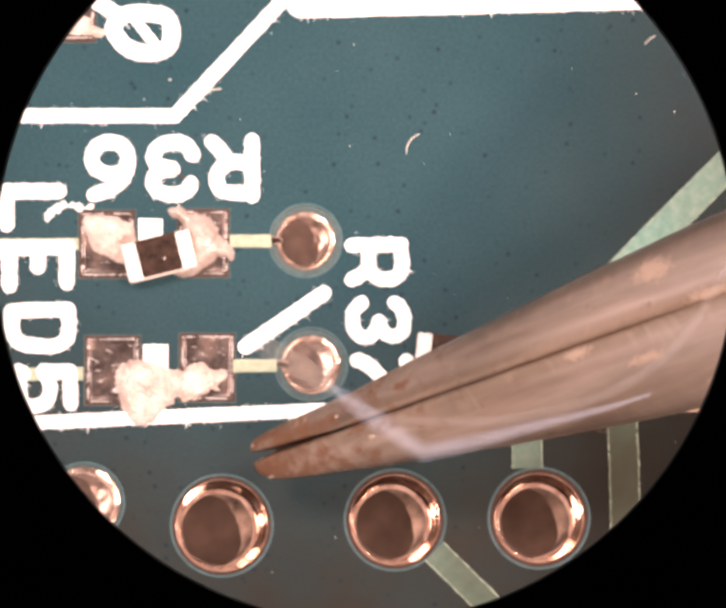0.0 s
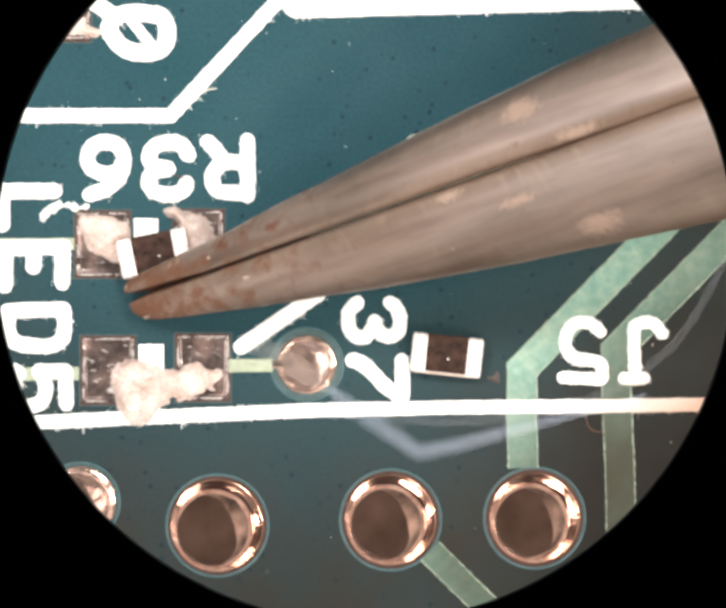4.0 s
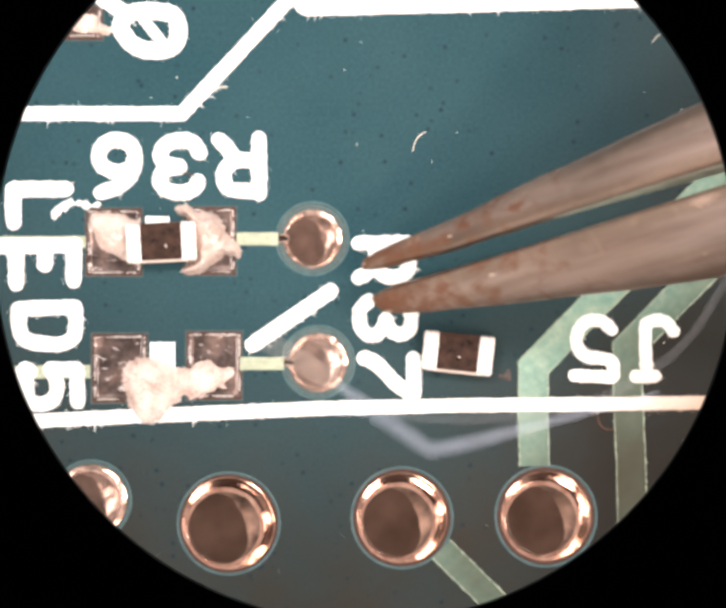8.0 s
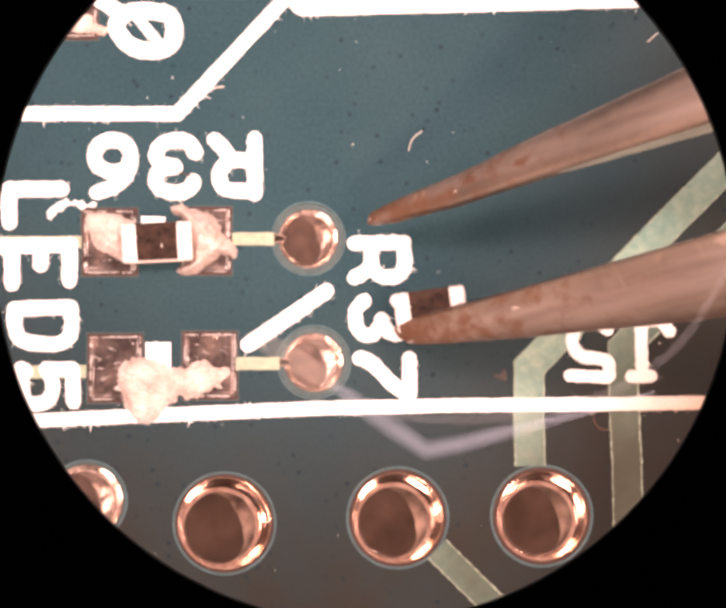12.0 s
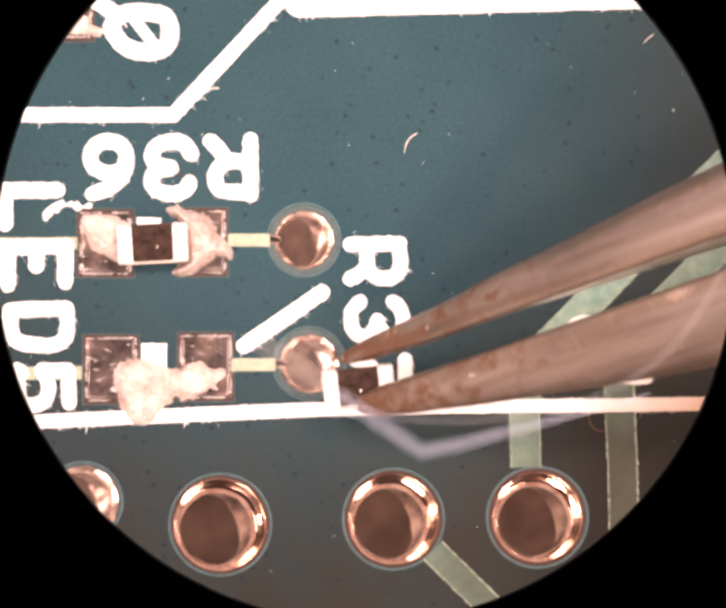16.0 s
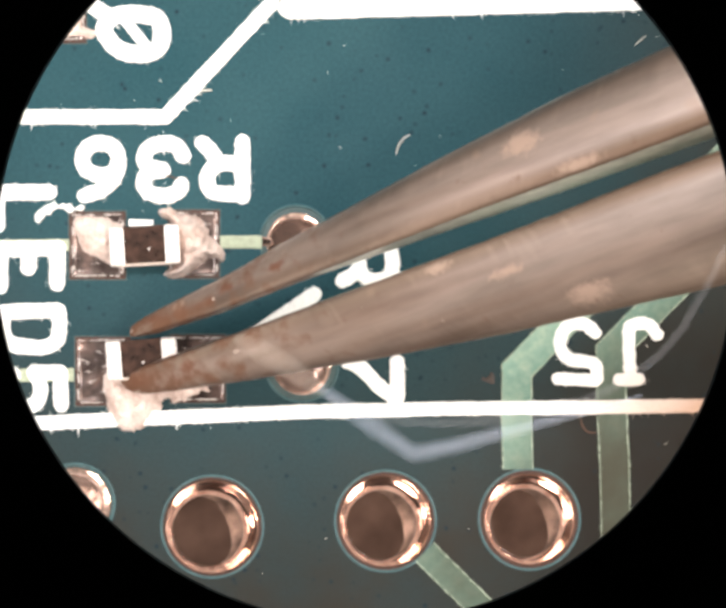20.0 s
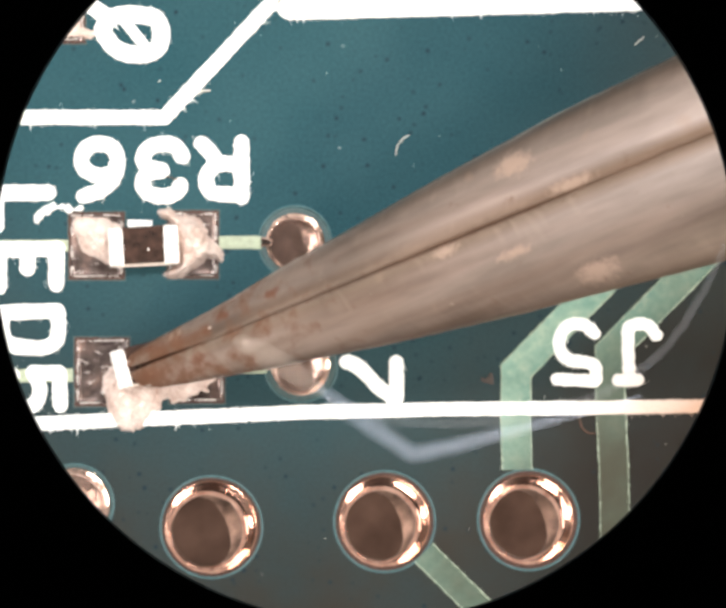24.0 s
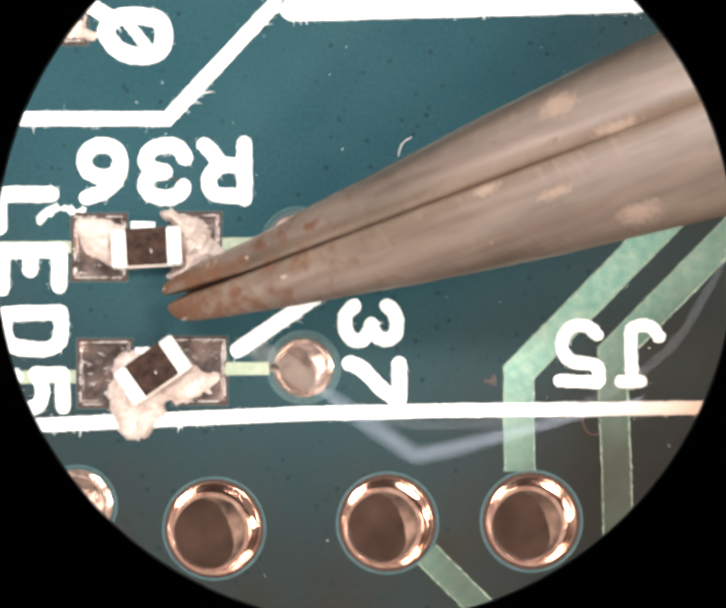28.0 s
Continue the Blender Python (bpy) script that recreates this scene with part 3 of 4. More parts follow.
glyph("digit_3", [([(793, 650), (776, 668), (774, 700), (790, 722), (812, 722), (828, 702), (830, 690)], True, False),
                  ([(832, 692), (838, 708), (856, 722), (878, 716), (886, 690), (880, 664), (864, 650)], True, False)], 'white printed digit "3" of "R37"', 31, R37)
glyph("digit_7", [([(783, 774), (810, 786), (850, 826), (888, 856)], True, False), ([(890, 775), (891, 852)], False, False)],
      'white printed digit "7" of "R37"', 32, R37)
glyph("letter_L", [([(139, 409), (26, 409)], False, False), ([(25, 411), (26, 481)], False, False)], 'white printed letter "L" of "LED5"', 34, LED5)
glyph("letter_E", [([(-16, 532), (158, 530)], False, False), ([(32, 538), (32, 612)], False, False), ([(94, 538), (94, 572)], False, False), ([(156, 538), (156, 606)], False, False)],
      'white printed letter "E" of "LED5"', 34, LED5)
glyph("letter_D", [([(38, 668), (158, 664)], False, False), ([(37, 670), (40, 712), (56, 736), (108, 744), (146, 737), (160, 712), (159, 668)], True, False)], 'white printed letter "D" of "LED5"', 33, LED5)
glyph("digit_5", [([(42, 815), (50, 798), (62, 803)], True, False), ([(52, 812), (58, 862), (84, 874), (112, 862), (120, 830), (110, 800)], True, False),
                  ([(106, 798), (161, 797)], False, False), ([(163, 799), (164, 868)], False, False)], 'white printed digit "5" of "LED5"', 32, LED5)
glyph("digit_5", [([(1318, 712), (1296, 694), (1264, 694), (1245, 716), (1243, 746), (1260, 768), (1292, 774), (1318, 782), (1322, 812)], True, False),
                  ([(1238, 811), (1318, 815)], False, False)], 'white printed digit "5" of "J5"', 28, J5)
glyph("letter_J", [([(1452, 716), (1432, 694), (1404, 694), (1391, 712), (1393, 806)], True, False), ([(1370, 814), (1412, 812)], False, False)],
      'white printed letter "J" of "J5"', 28, J5)
glyph("digit_0", [([(258, 60), (270, 34), (300, 24), (340, 25), (372, 34), (382, 62), (376, 94), (350, 109), (310, 108), (278, 92)], True, True)],
      'white printed slashed digit "0"', 37)
glyph("slash", [([(308, 44), (352, 98)], False, False)], 'white printed slash through the digit "0"', 23, top=5.2)
glyph("stroke_end", [([(188, -24), (226, 2), (262, 26)], False, False)], 'end of a white printed stroke at the rim', 34, top=4.0)


def printed_line(name, pts, width, label):
    SPRAY.append((pts, width))
    bm = bmesh.new()
    ribbon(bm, pts, width, 4.2, rag=0.9, step=5, seed=pts[0][1])
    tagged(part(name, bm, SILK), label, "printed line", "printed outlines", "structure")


printed_line("silkscreen_outline", [(-260, 246), (390, 246), (640, -22), (700, -60)], 31, "white printed outline with a bent corner")
printed_line("silkscreen_bar", [(662, 4), (700, 3), (1040, -5), (1480, -17)], 62, "broad white printed bar")
printed_line("silkscreen_outline", [(-200, 922), (300, 899), (700, 882), (1000, 876), (1300, 873), (1700, 868)], 30, "long white printed outline beside the holes")
printed_line("silkscreen_pointer", [(542, 745), (711, 629)], 33, "short slanted white printed pointer line")
for x0, y0, x1, y1 in ((308, 468, 366, 560), (318, 740, 378, 822)):
    bm = bmesh.new()
    ribbon(bm, [(x0 + 3, (y0 + y1) / 2), (x1 - 3, (y0 + y1) / 2)], y1 - y0, 3.6, rag=1.0, step=6, round_ends=False, seed=x0)
    tagged(part("silkscreen_block", bm, SILK), "small white printed block between two pads", "printed marking", "printed blocks between pads")


random.seed(11)
bm = bmesh.new()
for path, width in SPRAY:
    for x, y in resample(path, 2.5):
        if noise.noise((x * 0.012, y * 0.012, 3.0)) < -0.1:
            continue
        for side in (-1, 1):
            a, far = random.uniform(0, math.tau), width / 2 + random.expovariate(1 / 2.6)
            r = random.uniform(0.4, 1.2)
            px, py = x + far * math.cos(a), y + far * math.sin(a)
            rim = [bm.verts.new((*P(px + r * random.uniform(0.6, 1.6) * math.cos(math.tau * q / 6), py + r * random.uniform(0.6, 1.6) * math.sin(math.tau * q / 6)), 0.2 * U)) for q in range(6)]
            tip = bm.verts.new((*P(px, py), 1.6 * U))
            for q in range(6):
                bm.faces.new((tip, rim[q], rim[(q + 1) % 6]))
        if random.random() < 0.55:
            # a bristle of smeared ink, dragged to one side by the print
            a = math.radians(random.gauss(52, 34))
            c, d, w = width / 2 - 3, width / 2 + random.expovariate(1 / 4.5), random.uniform(1.0, 2.4)
            ex, ey = math.cos(a), math.sin(a)
            base = [bm.verts.new((*P(x + c * ex + q * w * ey, y + c * ey - q * w * ex), 1.2 * U)) for q in (-1, 1)]
            ridge, end = bm.verts.new((*P(x + c * ex, y + c * ey), 3.2 * U)), bm.verts.new((*P(x + d * ex, y + d * ey), 0.4 * U))
            bm.faces.new((base[0], ridge, end))
            bm.faces.new((ridge, base[1], end))
tagged(part("ink_specks", bm, SILK), "fine white ink specks along the printed strokes", "ink specks", kind="stuff")


# ---- chips ----
def chip(label, speck):
    root = thing("chip_component", label, "chip component", "0402 chips")
    hx, hy, h = 76 * U, 42 * U, 50 * U
    bm = bmesh.new()
    box(bm, -hx + 8 * U, hx - 8 * U, -hy - 1.5 * U, hy - 2 * U, 1.5 * U, h - 4 * U, 3 * U)
    part("body", bm, ALUMINA, root, "pale ceramic body")
    bm = bmesh.new()
    box(bm, -hx + 30 * U, hx - 30 * U, -hy + 4 * U, hy + 0.5 * U, h - 12 * U, h - 1.0 * U, 2 * U)
    part("glaze", bm, CERAMIC, root, "dark brown glazed top")
    for s in (-1, 1):
        bm = bmesh.new()
        a, b = sorted((s * (hx - 34 * U), s * hx))
        box(bm, a, b, -hy, hy, 0, h, 5 * U)
        bmesh.ops.subdivide_edges(bm, edges=bm.edges, cuts=4, use_grid_fill=True)
        for v in bm.verts:
            k = v.co / U
            v.co += Vector((noise.noise((k.y * 0.08, k.z * 0.1, s * 3.0)), noise.noise((k.x * 0.1, k.z * 0.1, s * 5.0)), 0)) * 2.6 * U
        part("termination", bm, TIN, root, "silvery tinned end cap", smooth=False)
    bm = bmesh.new()
    bmesh.ops.create_icosphere(bm, subdivisions=2, radius=1)
    for v in bm.verts:
        v.co = Vector((v.co.x * 3.2 + speck[0], v.co.y * 6 + speck[1] + v.co.x * 2, v.co.z * 1.2)) * U + Vector((0, 0, h - 2 * U))
    part("speck", bm, TIN, root, "tiny pale speck")
    return root


chip_36 = chip("dark brown chip with silvery end caps in solder paste", (10, -8))
chip_37 = chip("loose dark brown chip with silvery end caps", (3, -8))


# ---- tweezers ----
RISE = 27            # degrees by which the tweezers rise from their tips
STRETCH = 1 / math.cos(radians(RISE))
# stations along an arm: distance from the tip, inner edge, outer edge
UPPER = [(0, 17, 27), (6, 15, 36), (15, 14, 40), (45, 12, 47), (98, 9, 53), (143, 6, 57), (199, 1, 62), (255, 1, 68), (311, 1, 77), (393, 1, 91),
         (503, 1, 105), (614, 1, 121), (724, 1, 137), (832, 1, 151), (939, -1, 163), (1046, -3, 175), (1148, -5, 182), (1241, -6, 188),
         (1500, -8, 206), (2400, -8, 290), (5000, -8, 430), (11000, -8, 520), (15500, -8, 480), (16500, -8, 420)]
LOWER = [(0, 8, 24), (4, 5, 33), (10, 4, 40), (22, 3, 50), (48, 2, 60), (119, 2, 78), (170, 2, 88), (219, 2, 99), (269, 2, 110), (319, 2, 119), (421, 2, 136),
         (519, 2, 154), (619, 2, 169), (718, 2, 183), (816, 2, 196), (915, 2, 208), (1012, 1, 221), (1109, -1, 234), (1269, -4, 255),
         (1500, -5, 280), (2400, -5, 350), (5000, -5, 440), (11000, -5, 520), (15500, -5, 480), (16500, -5, 420)]
# across an arm: share of its width from the inner side, share of its thickness
SECTION = {1: [(0.02, 0.0), (0.0, 0.10), (0.0, 0.76), (0.012, 0.86), (0.05, 0.95), (0.11, 0.99), (0.20, 1.0), (0.36, 0.99), (0.47, 0.96), (0.57, 0.925), (0.70, 0.85), (0.83, 0.74),
               (0.93, 0.60), (0.99, 0.46), (1.0, 0.36), (0.98, 0.16), (0.93, 0.0), (0.5, -0.06)],
           -1: [(0.02, 0.0), (0.0, 0.72), (0.012, 0.84), (0.04, 0.94), (0.10, 0.99), (0.30, 1.0), (0.46, 0.98), (0.60, 0.93), (0.74, 0.84), (0.85, 0.72),
                (0.925, 0.56), (0.955, 0.40), (0.96, 0.28), (0.94, 0.10), (0.92, 0.0), (0.5, -0.06)]}


def slant(u, th, c):
    """How far the flanks lean over, from nothing at the tip to a quarter of the thickness."""
    return float(np.interp(u, [250, 850], [0.03, 0.25])) * th * max(0.0, 0.8 - c)


def thickness(u):
    return float(np.interp(u, [0, 6, 15, 45, 120, 600, 1600, 5000, 16500], [12, 18, 23, 32, 46, 104, 160, 210, 210]))


def edges(side, u):
    table = UPPER if side > 0 else LOWER
    us = [r[0] for r in table]
    return float(np.interp(u, us, [r[1] for r in table])), float(np.interp(u, us, [r[2] for r in table]))


def arm(table, side, parent, label):
    """One tapering leg with wear-nicked edges; its tip lies at the origin and it rises away from it."""
    bm = bmesh.new()
    fine = sorted({u for u, _, _ in table} | set(range(20, 1700, 12)) | set(range(1700, 16500, 400)))
    rings = []
    for u in fine:
        v0, v1 = edges(side, u)
        w, th = v1 - v0, thickness(u)
        ring = []
        for k, (a, c) in enumerate(SECTION[side]):
            nick = 0.9 * noise.noise((u * 0.045, k * 0.35, side + 3.0)) + 0.7 * noise.noise((u * 0.16, k * 0.9, side + 8.0))
            dent = 0.012 * th * noise.noise((u * 0.02, a * 3.0, side + 5.0))
            toe = float(np.interp(u, [0, 15, 50, 200, 380], [0, 4, 8, 6, 0])) * max(0.0, 0.6 - c) / 0.6 if a < 0.1 else 0.0
            ring.append(bm.verts.new((u * STRETCH * U, (side * (v0 + w * a + nick - toe) - slant(u, th, c)) * U, (th * c + dent + 0.5 * nick - 6) * U)))
        rings.append(ring)
    n = len(rings[0])
    for a, b in zip(rings, rings[1:]):
        for k in range(n):
            bm.faces.new((a[k], a[(k + 1) % n], b[(k + 1) % n], b[k]))
    bm.faces.new(rings[0])
    bm.faces.new(rings[-1])
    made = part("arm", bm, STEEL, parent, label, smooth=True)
    # pale colour on the inner flank stands in for the board mirrored in it
    made.data.materials.append(FLANK_REFLECTION)
    for k, face in enumerate(made.data.polygons):
        if k < n * (len(rings) - 1) and fine[k // n] > 430 and SECTION[side][k % n][1] < 0.8 and k % n < 4:
            face.material_index = 1
    return made


def patch(parent, name, mat, u, v, ru, rv, side, label, lift=0.8):
    """A thin irregular mark that hugs the top of an arm."""
    sec = [q for q in SECTION[side] if q[1] > 0.1][:-1]

    def top(px, pv):
        v0, v1 = edges(side, px)
        return thickness(px) * float(np.interp((pv - v0) / (v1 - v0), [q[0] for q in sec], [q[1] for q in sec])) - 6
    bm = bmesh.new()
    rings = []
    for f, up in ((0.35, lift), (0.75, lift * 0.8), (1.0, -1.2)):
        ring = []
        for k in range(24):
            a = math.tau * k / 24
            s = f * (1 + 0.5 * noise.noise((math.cos(a) * 1.3 + u, math.sin(a) * 1.3 + v, 0.0)) + 0.25 * noise.noise((math.cos(a) * 4 + u, math.sin(a) * 4, v)))
            v0, v1 = edges(side, u + ru * s * math.cos(a))
            pu, pv = max(4.0, u + ru * s * math.cos(a)), min(v1 - 1, max(v0 + 1, v + rv * s * math.sin(a)))
            ring.append(bm.verts.new((pu * STRETCH * U, side * pv * U, (top(pu, pv) + up) * U)))
        rings.append(ring)
    c = bm.verts.new((u * STRETCH * U, side * v * U, (top(u, v) + lift) * U))
    for k in range(24):
        j = (k + 1) % 24
        bm.faces.new((c, rings[0][k], rings[0][j]))
        for a, b in zip(rings, rings[1:]):
            bm.faces.new((a[k], b[k], b[j], a[j]))
    part(name, bm, mat, parent, label, smooth=True)


tweezers = thing("tweezers", "fine-pointed brownish steel tweezers with rust-stained tips", "tweezers")
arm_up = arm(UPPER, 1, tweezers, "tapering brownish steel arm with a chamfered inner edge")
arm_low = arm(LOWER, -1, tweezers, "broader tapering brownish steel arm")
for u, v, ru, rv in ((218, 29, 5, 4), (9, 28, 6, 4)):
    patch(arm_up, "worn_spot", WORN, u, v, ru, rv, 1, "pale rubbed spot")
for u, v, ru, rv in ((282, 39, 9, 6), (27, 46, 12, 4)):
    patch(arm_low, "worn_spot", WORN, u, v, ru, rv, -1, "pale rubbed spot")

# ---- fibres and dust ----
def tube(bm, pts, radius, sides=8, taper=0.5):
    """A round thread along points in metres."""
    rings, n = [], len(pts)
    for i, p in enumerate(pts):
        d = (Vector(pts[min(n - 1, i + 1)]) - Vector(pts[max(0, i - 1)])).normalized()
        s = d.cross(Vector((0, 0, 1))).normalized()
        q = s.cross(d)
        r = (radius[i] if isinstance(radius, list) else radius) * (1 - taper * abs(2 * i / (n - 1) - 1) ** 3)
        rings.append([bm.verts.new(Vector(p) + (s * math.cos(math.tau * k / sides) + q * math.sin(math.tau * k / sides)) * r) for k in range(sides)])
    for a, b in zip(rings, rings[1:]):
        for k in range(sides):
            bm.faces.new((a[k], a[(k + 1) % sides], b[(k + 1) % sides], b[k]))
    bm.faces.new(rings[0])
    bm.faces.new(rings[-1])


def fibre(pts, radius, label, height=2.0, mat=None):
    bm = bmesh.new()
    tube(bm, [(*P(x, y), (height + radius) * U) for x, y in spline(pts, 6)], radius * U)
    tagged(part("fibre", bm, mat or HAIR, smooth=True), label, "fibre", "stray fibres")


fibre([(889, 328), (893, 308), (904, 293), (918, 285)], 1.0, "short curved pale fibre lying on the board")
fibre([(440, 196), (462, 190), (490, 188)], 1.4, "short pale hair beside a printed line")
fibre([(376, 368), (404, 376), (424, 384), (440, 394)], 1.3, "fine brown hair across a printed digit", 6.0, RUST)
fibre([(1286, 894), (1292, 916), (1308, 928), (1328, 926)], 1.5, "curled reddish hair beside a copper trace", 3.0, RUST)
fibre([(1404, 92), (1418, 78), (1428, 72)], 0.7, "tiny pale fibre on the board")
lump("ink_crumb", [(106, 464), (116, 447), (134, 441), (150, 429), (161, 437), (178, 432), (196, 441), (213, 434), (209, 448), (188, 451), (168, 447), (152, 446), (141, 457), (128, 456), (117, 472)],
     9, 7.5, "crumpled white crumb of printing ink on the board", soft=5.0, cell=2.0, mat=SILK, category="ink crumb")

clear = thing("clear_fibre", "bent translucent fibre hanging over the board", "fibre")
K = 1 - 6.0 / 120
path = resample([(722, 826), (790, 880), (928, 974), (1020, 955), (1110, 930), (1230, 900), (1340, 872), (1420, 846)], 30)
for r in (1.0, 0.68, 0.36):
    bm = bmesh.new()
    wide = [float(np.interp(x, [722, 760, 820, 928, 1020, 1110, 1250, 1420], [8, 20, 24, 22, 20, 17, 11, 4])) * r * U for x, _ in path]
    tube(bm, [(*(c * K for c in P(x, y)), 6.0 * MM) for x, y in path], wide, 12, 0.0)
    part("strand", bm, VEIL, clear, smooth=True)
bm = bmesh.new()
path = spline([(745, 852), (860, 897), (1000, 906), (1150, 893), (1330, 842), (1470, 745), (1560, 610), (1600, 520)], 8)
tube(bm, [(*(c * K for c in P(x, y)), 6.3 * MM) for x, y in path], 10 * U, 12, 0.5)
part("strand", bm, FAINT, clear, smooth=True)
bm = bmesh.new()
path = spline([(540, 722), (600, 752), (670, 794), (738, 842)], 8)
tube(bm, [(*(c * K for c in P(x, y)), 6.0 * MM) for x, y in path], 24 * U, 12, 0.75)
part("strand", bm, WARM, clear, smooth=True)

random.seed(4)
bm = bmesh.new()
for k in range(45):
    x, y = random.uniform(20, 1540), random.uniform(40, 1280)
    r = random.choice((0.7, 0.9, 1.1, 1.6))
    if any(math.hypot(x - hx, y - hy) < rm + 6 for hx, hy, rm, _ in HOLES):
        continue
    made = bmesh.ops.create_icosphere(bm, subdivisions=1, radius=r * U)["verts"]
    for v in made:
        v.co = Vector((v.co.x * random.uniform(0.7, 1.4), v.co.y, v.co.z * 0.6)) + Vector((*P(x, y), 0.4 * r * U))
tagged(part("dust", bm, HAIR), "pale dust specks scattered on the board", "dust", kind="stuff")

# ---- microscope ----
scope = thing("microscope_head", "black microscope head with round field stop over the board", "microscope")
STOP = 0.088
cx, cy = P(789, 548)
k = (LIFT - STOP) / LIFT


def ring_wall(name, profile, mat, steps=128, at=(0.0, 0.0)):
    bm = bmesh.new()
    rings = [[bm.verts.new((at[0] + r * math.cos(math.tau * i / steps), at[1] + r * math.sin(math.tau * i / steps), z)) for i in range(steps)] for r, z in profile]
    for a, b in zip(rings, rings[1:] + rings[:1]):
        for i in range(steps):
            bm.faces.new((a[i], a[(i + 1) % steps], b[(i + 1) % steps], b[i]))
    part(name, bm, mat, scope)


r0 = 799 * U * k
ring_wall("field_stop", [(r0, STOP - 0.0001), (0.011, STOP - 0.0001), (0.011, STOP + 0.0008), (r0 + 0.0006, STOP + 0.0008), (r0, STOP + 0.0001)], BLACK, at=(cx * k, cy * k))
ring_wall("barrel", [(0.010, 0.082), (0.014, 0.080), (0.014, 0.160), (0.010, 0.160)], BLACK)
ring_wall("ring_light_housing", [(0.016, 0.073), (0.052, 0.073), (0.054, 0.084), (0.0145, 0.084)], GREY)
bm = bmesh.new()
bmesh.ops.create_cone(bm, cap_ends=True, segments=64, radius1=0.0142, radius2=0.012, depth=0.01)
bmesh.ops.translate(bm, verts=bm.verts, vec=(0, 0, 0.165))
part("cap", bm, BLACK, scope)


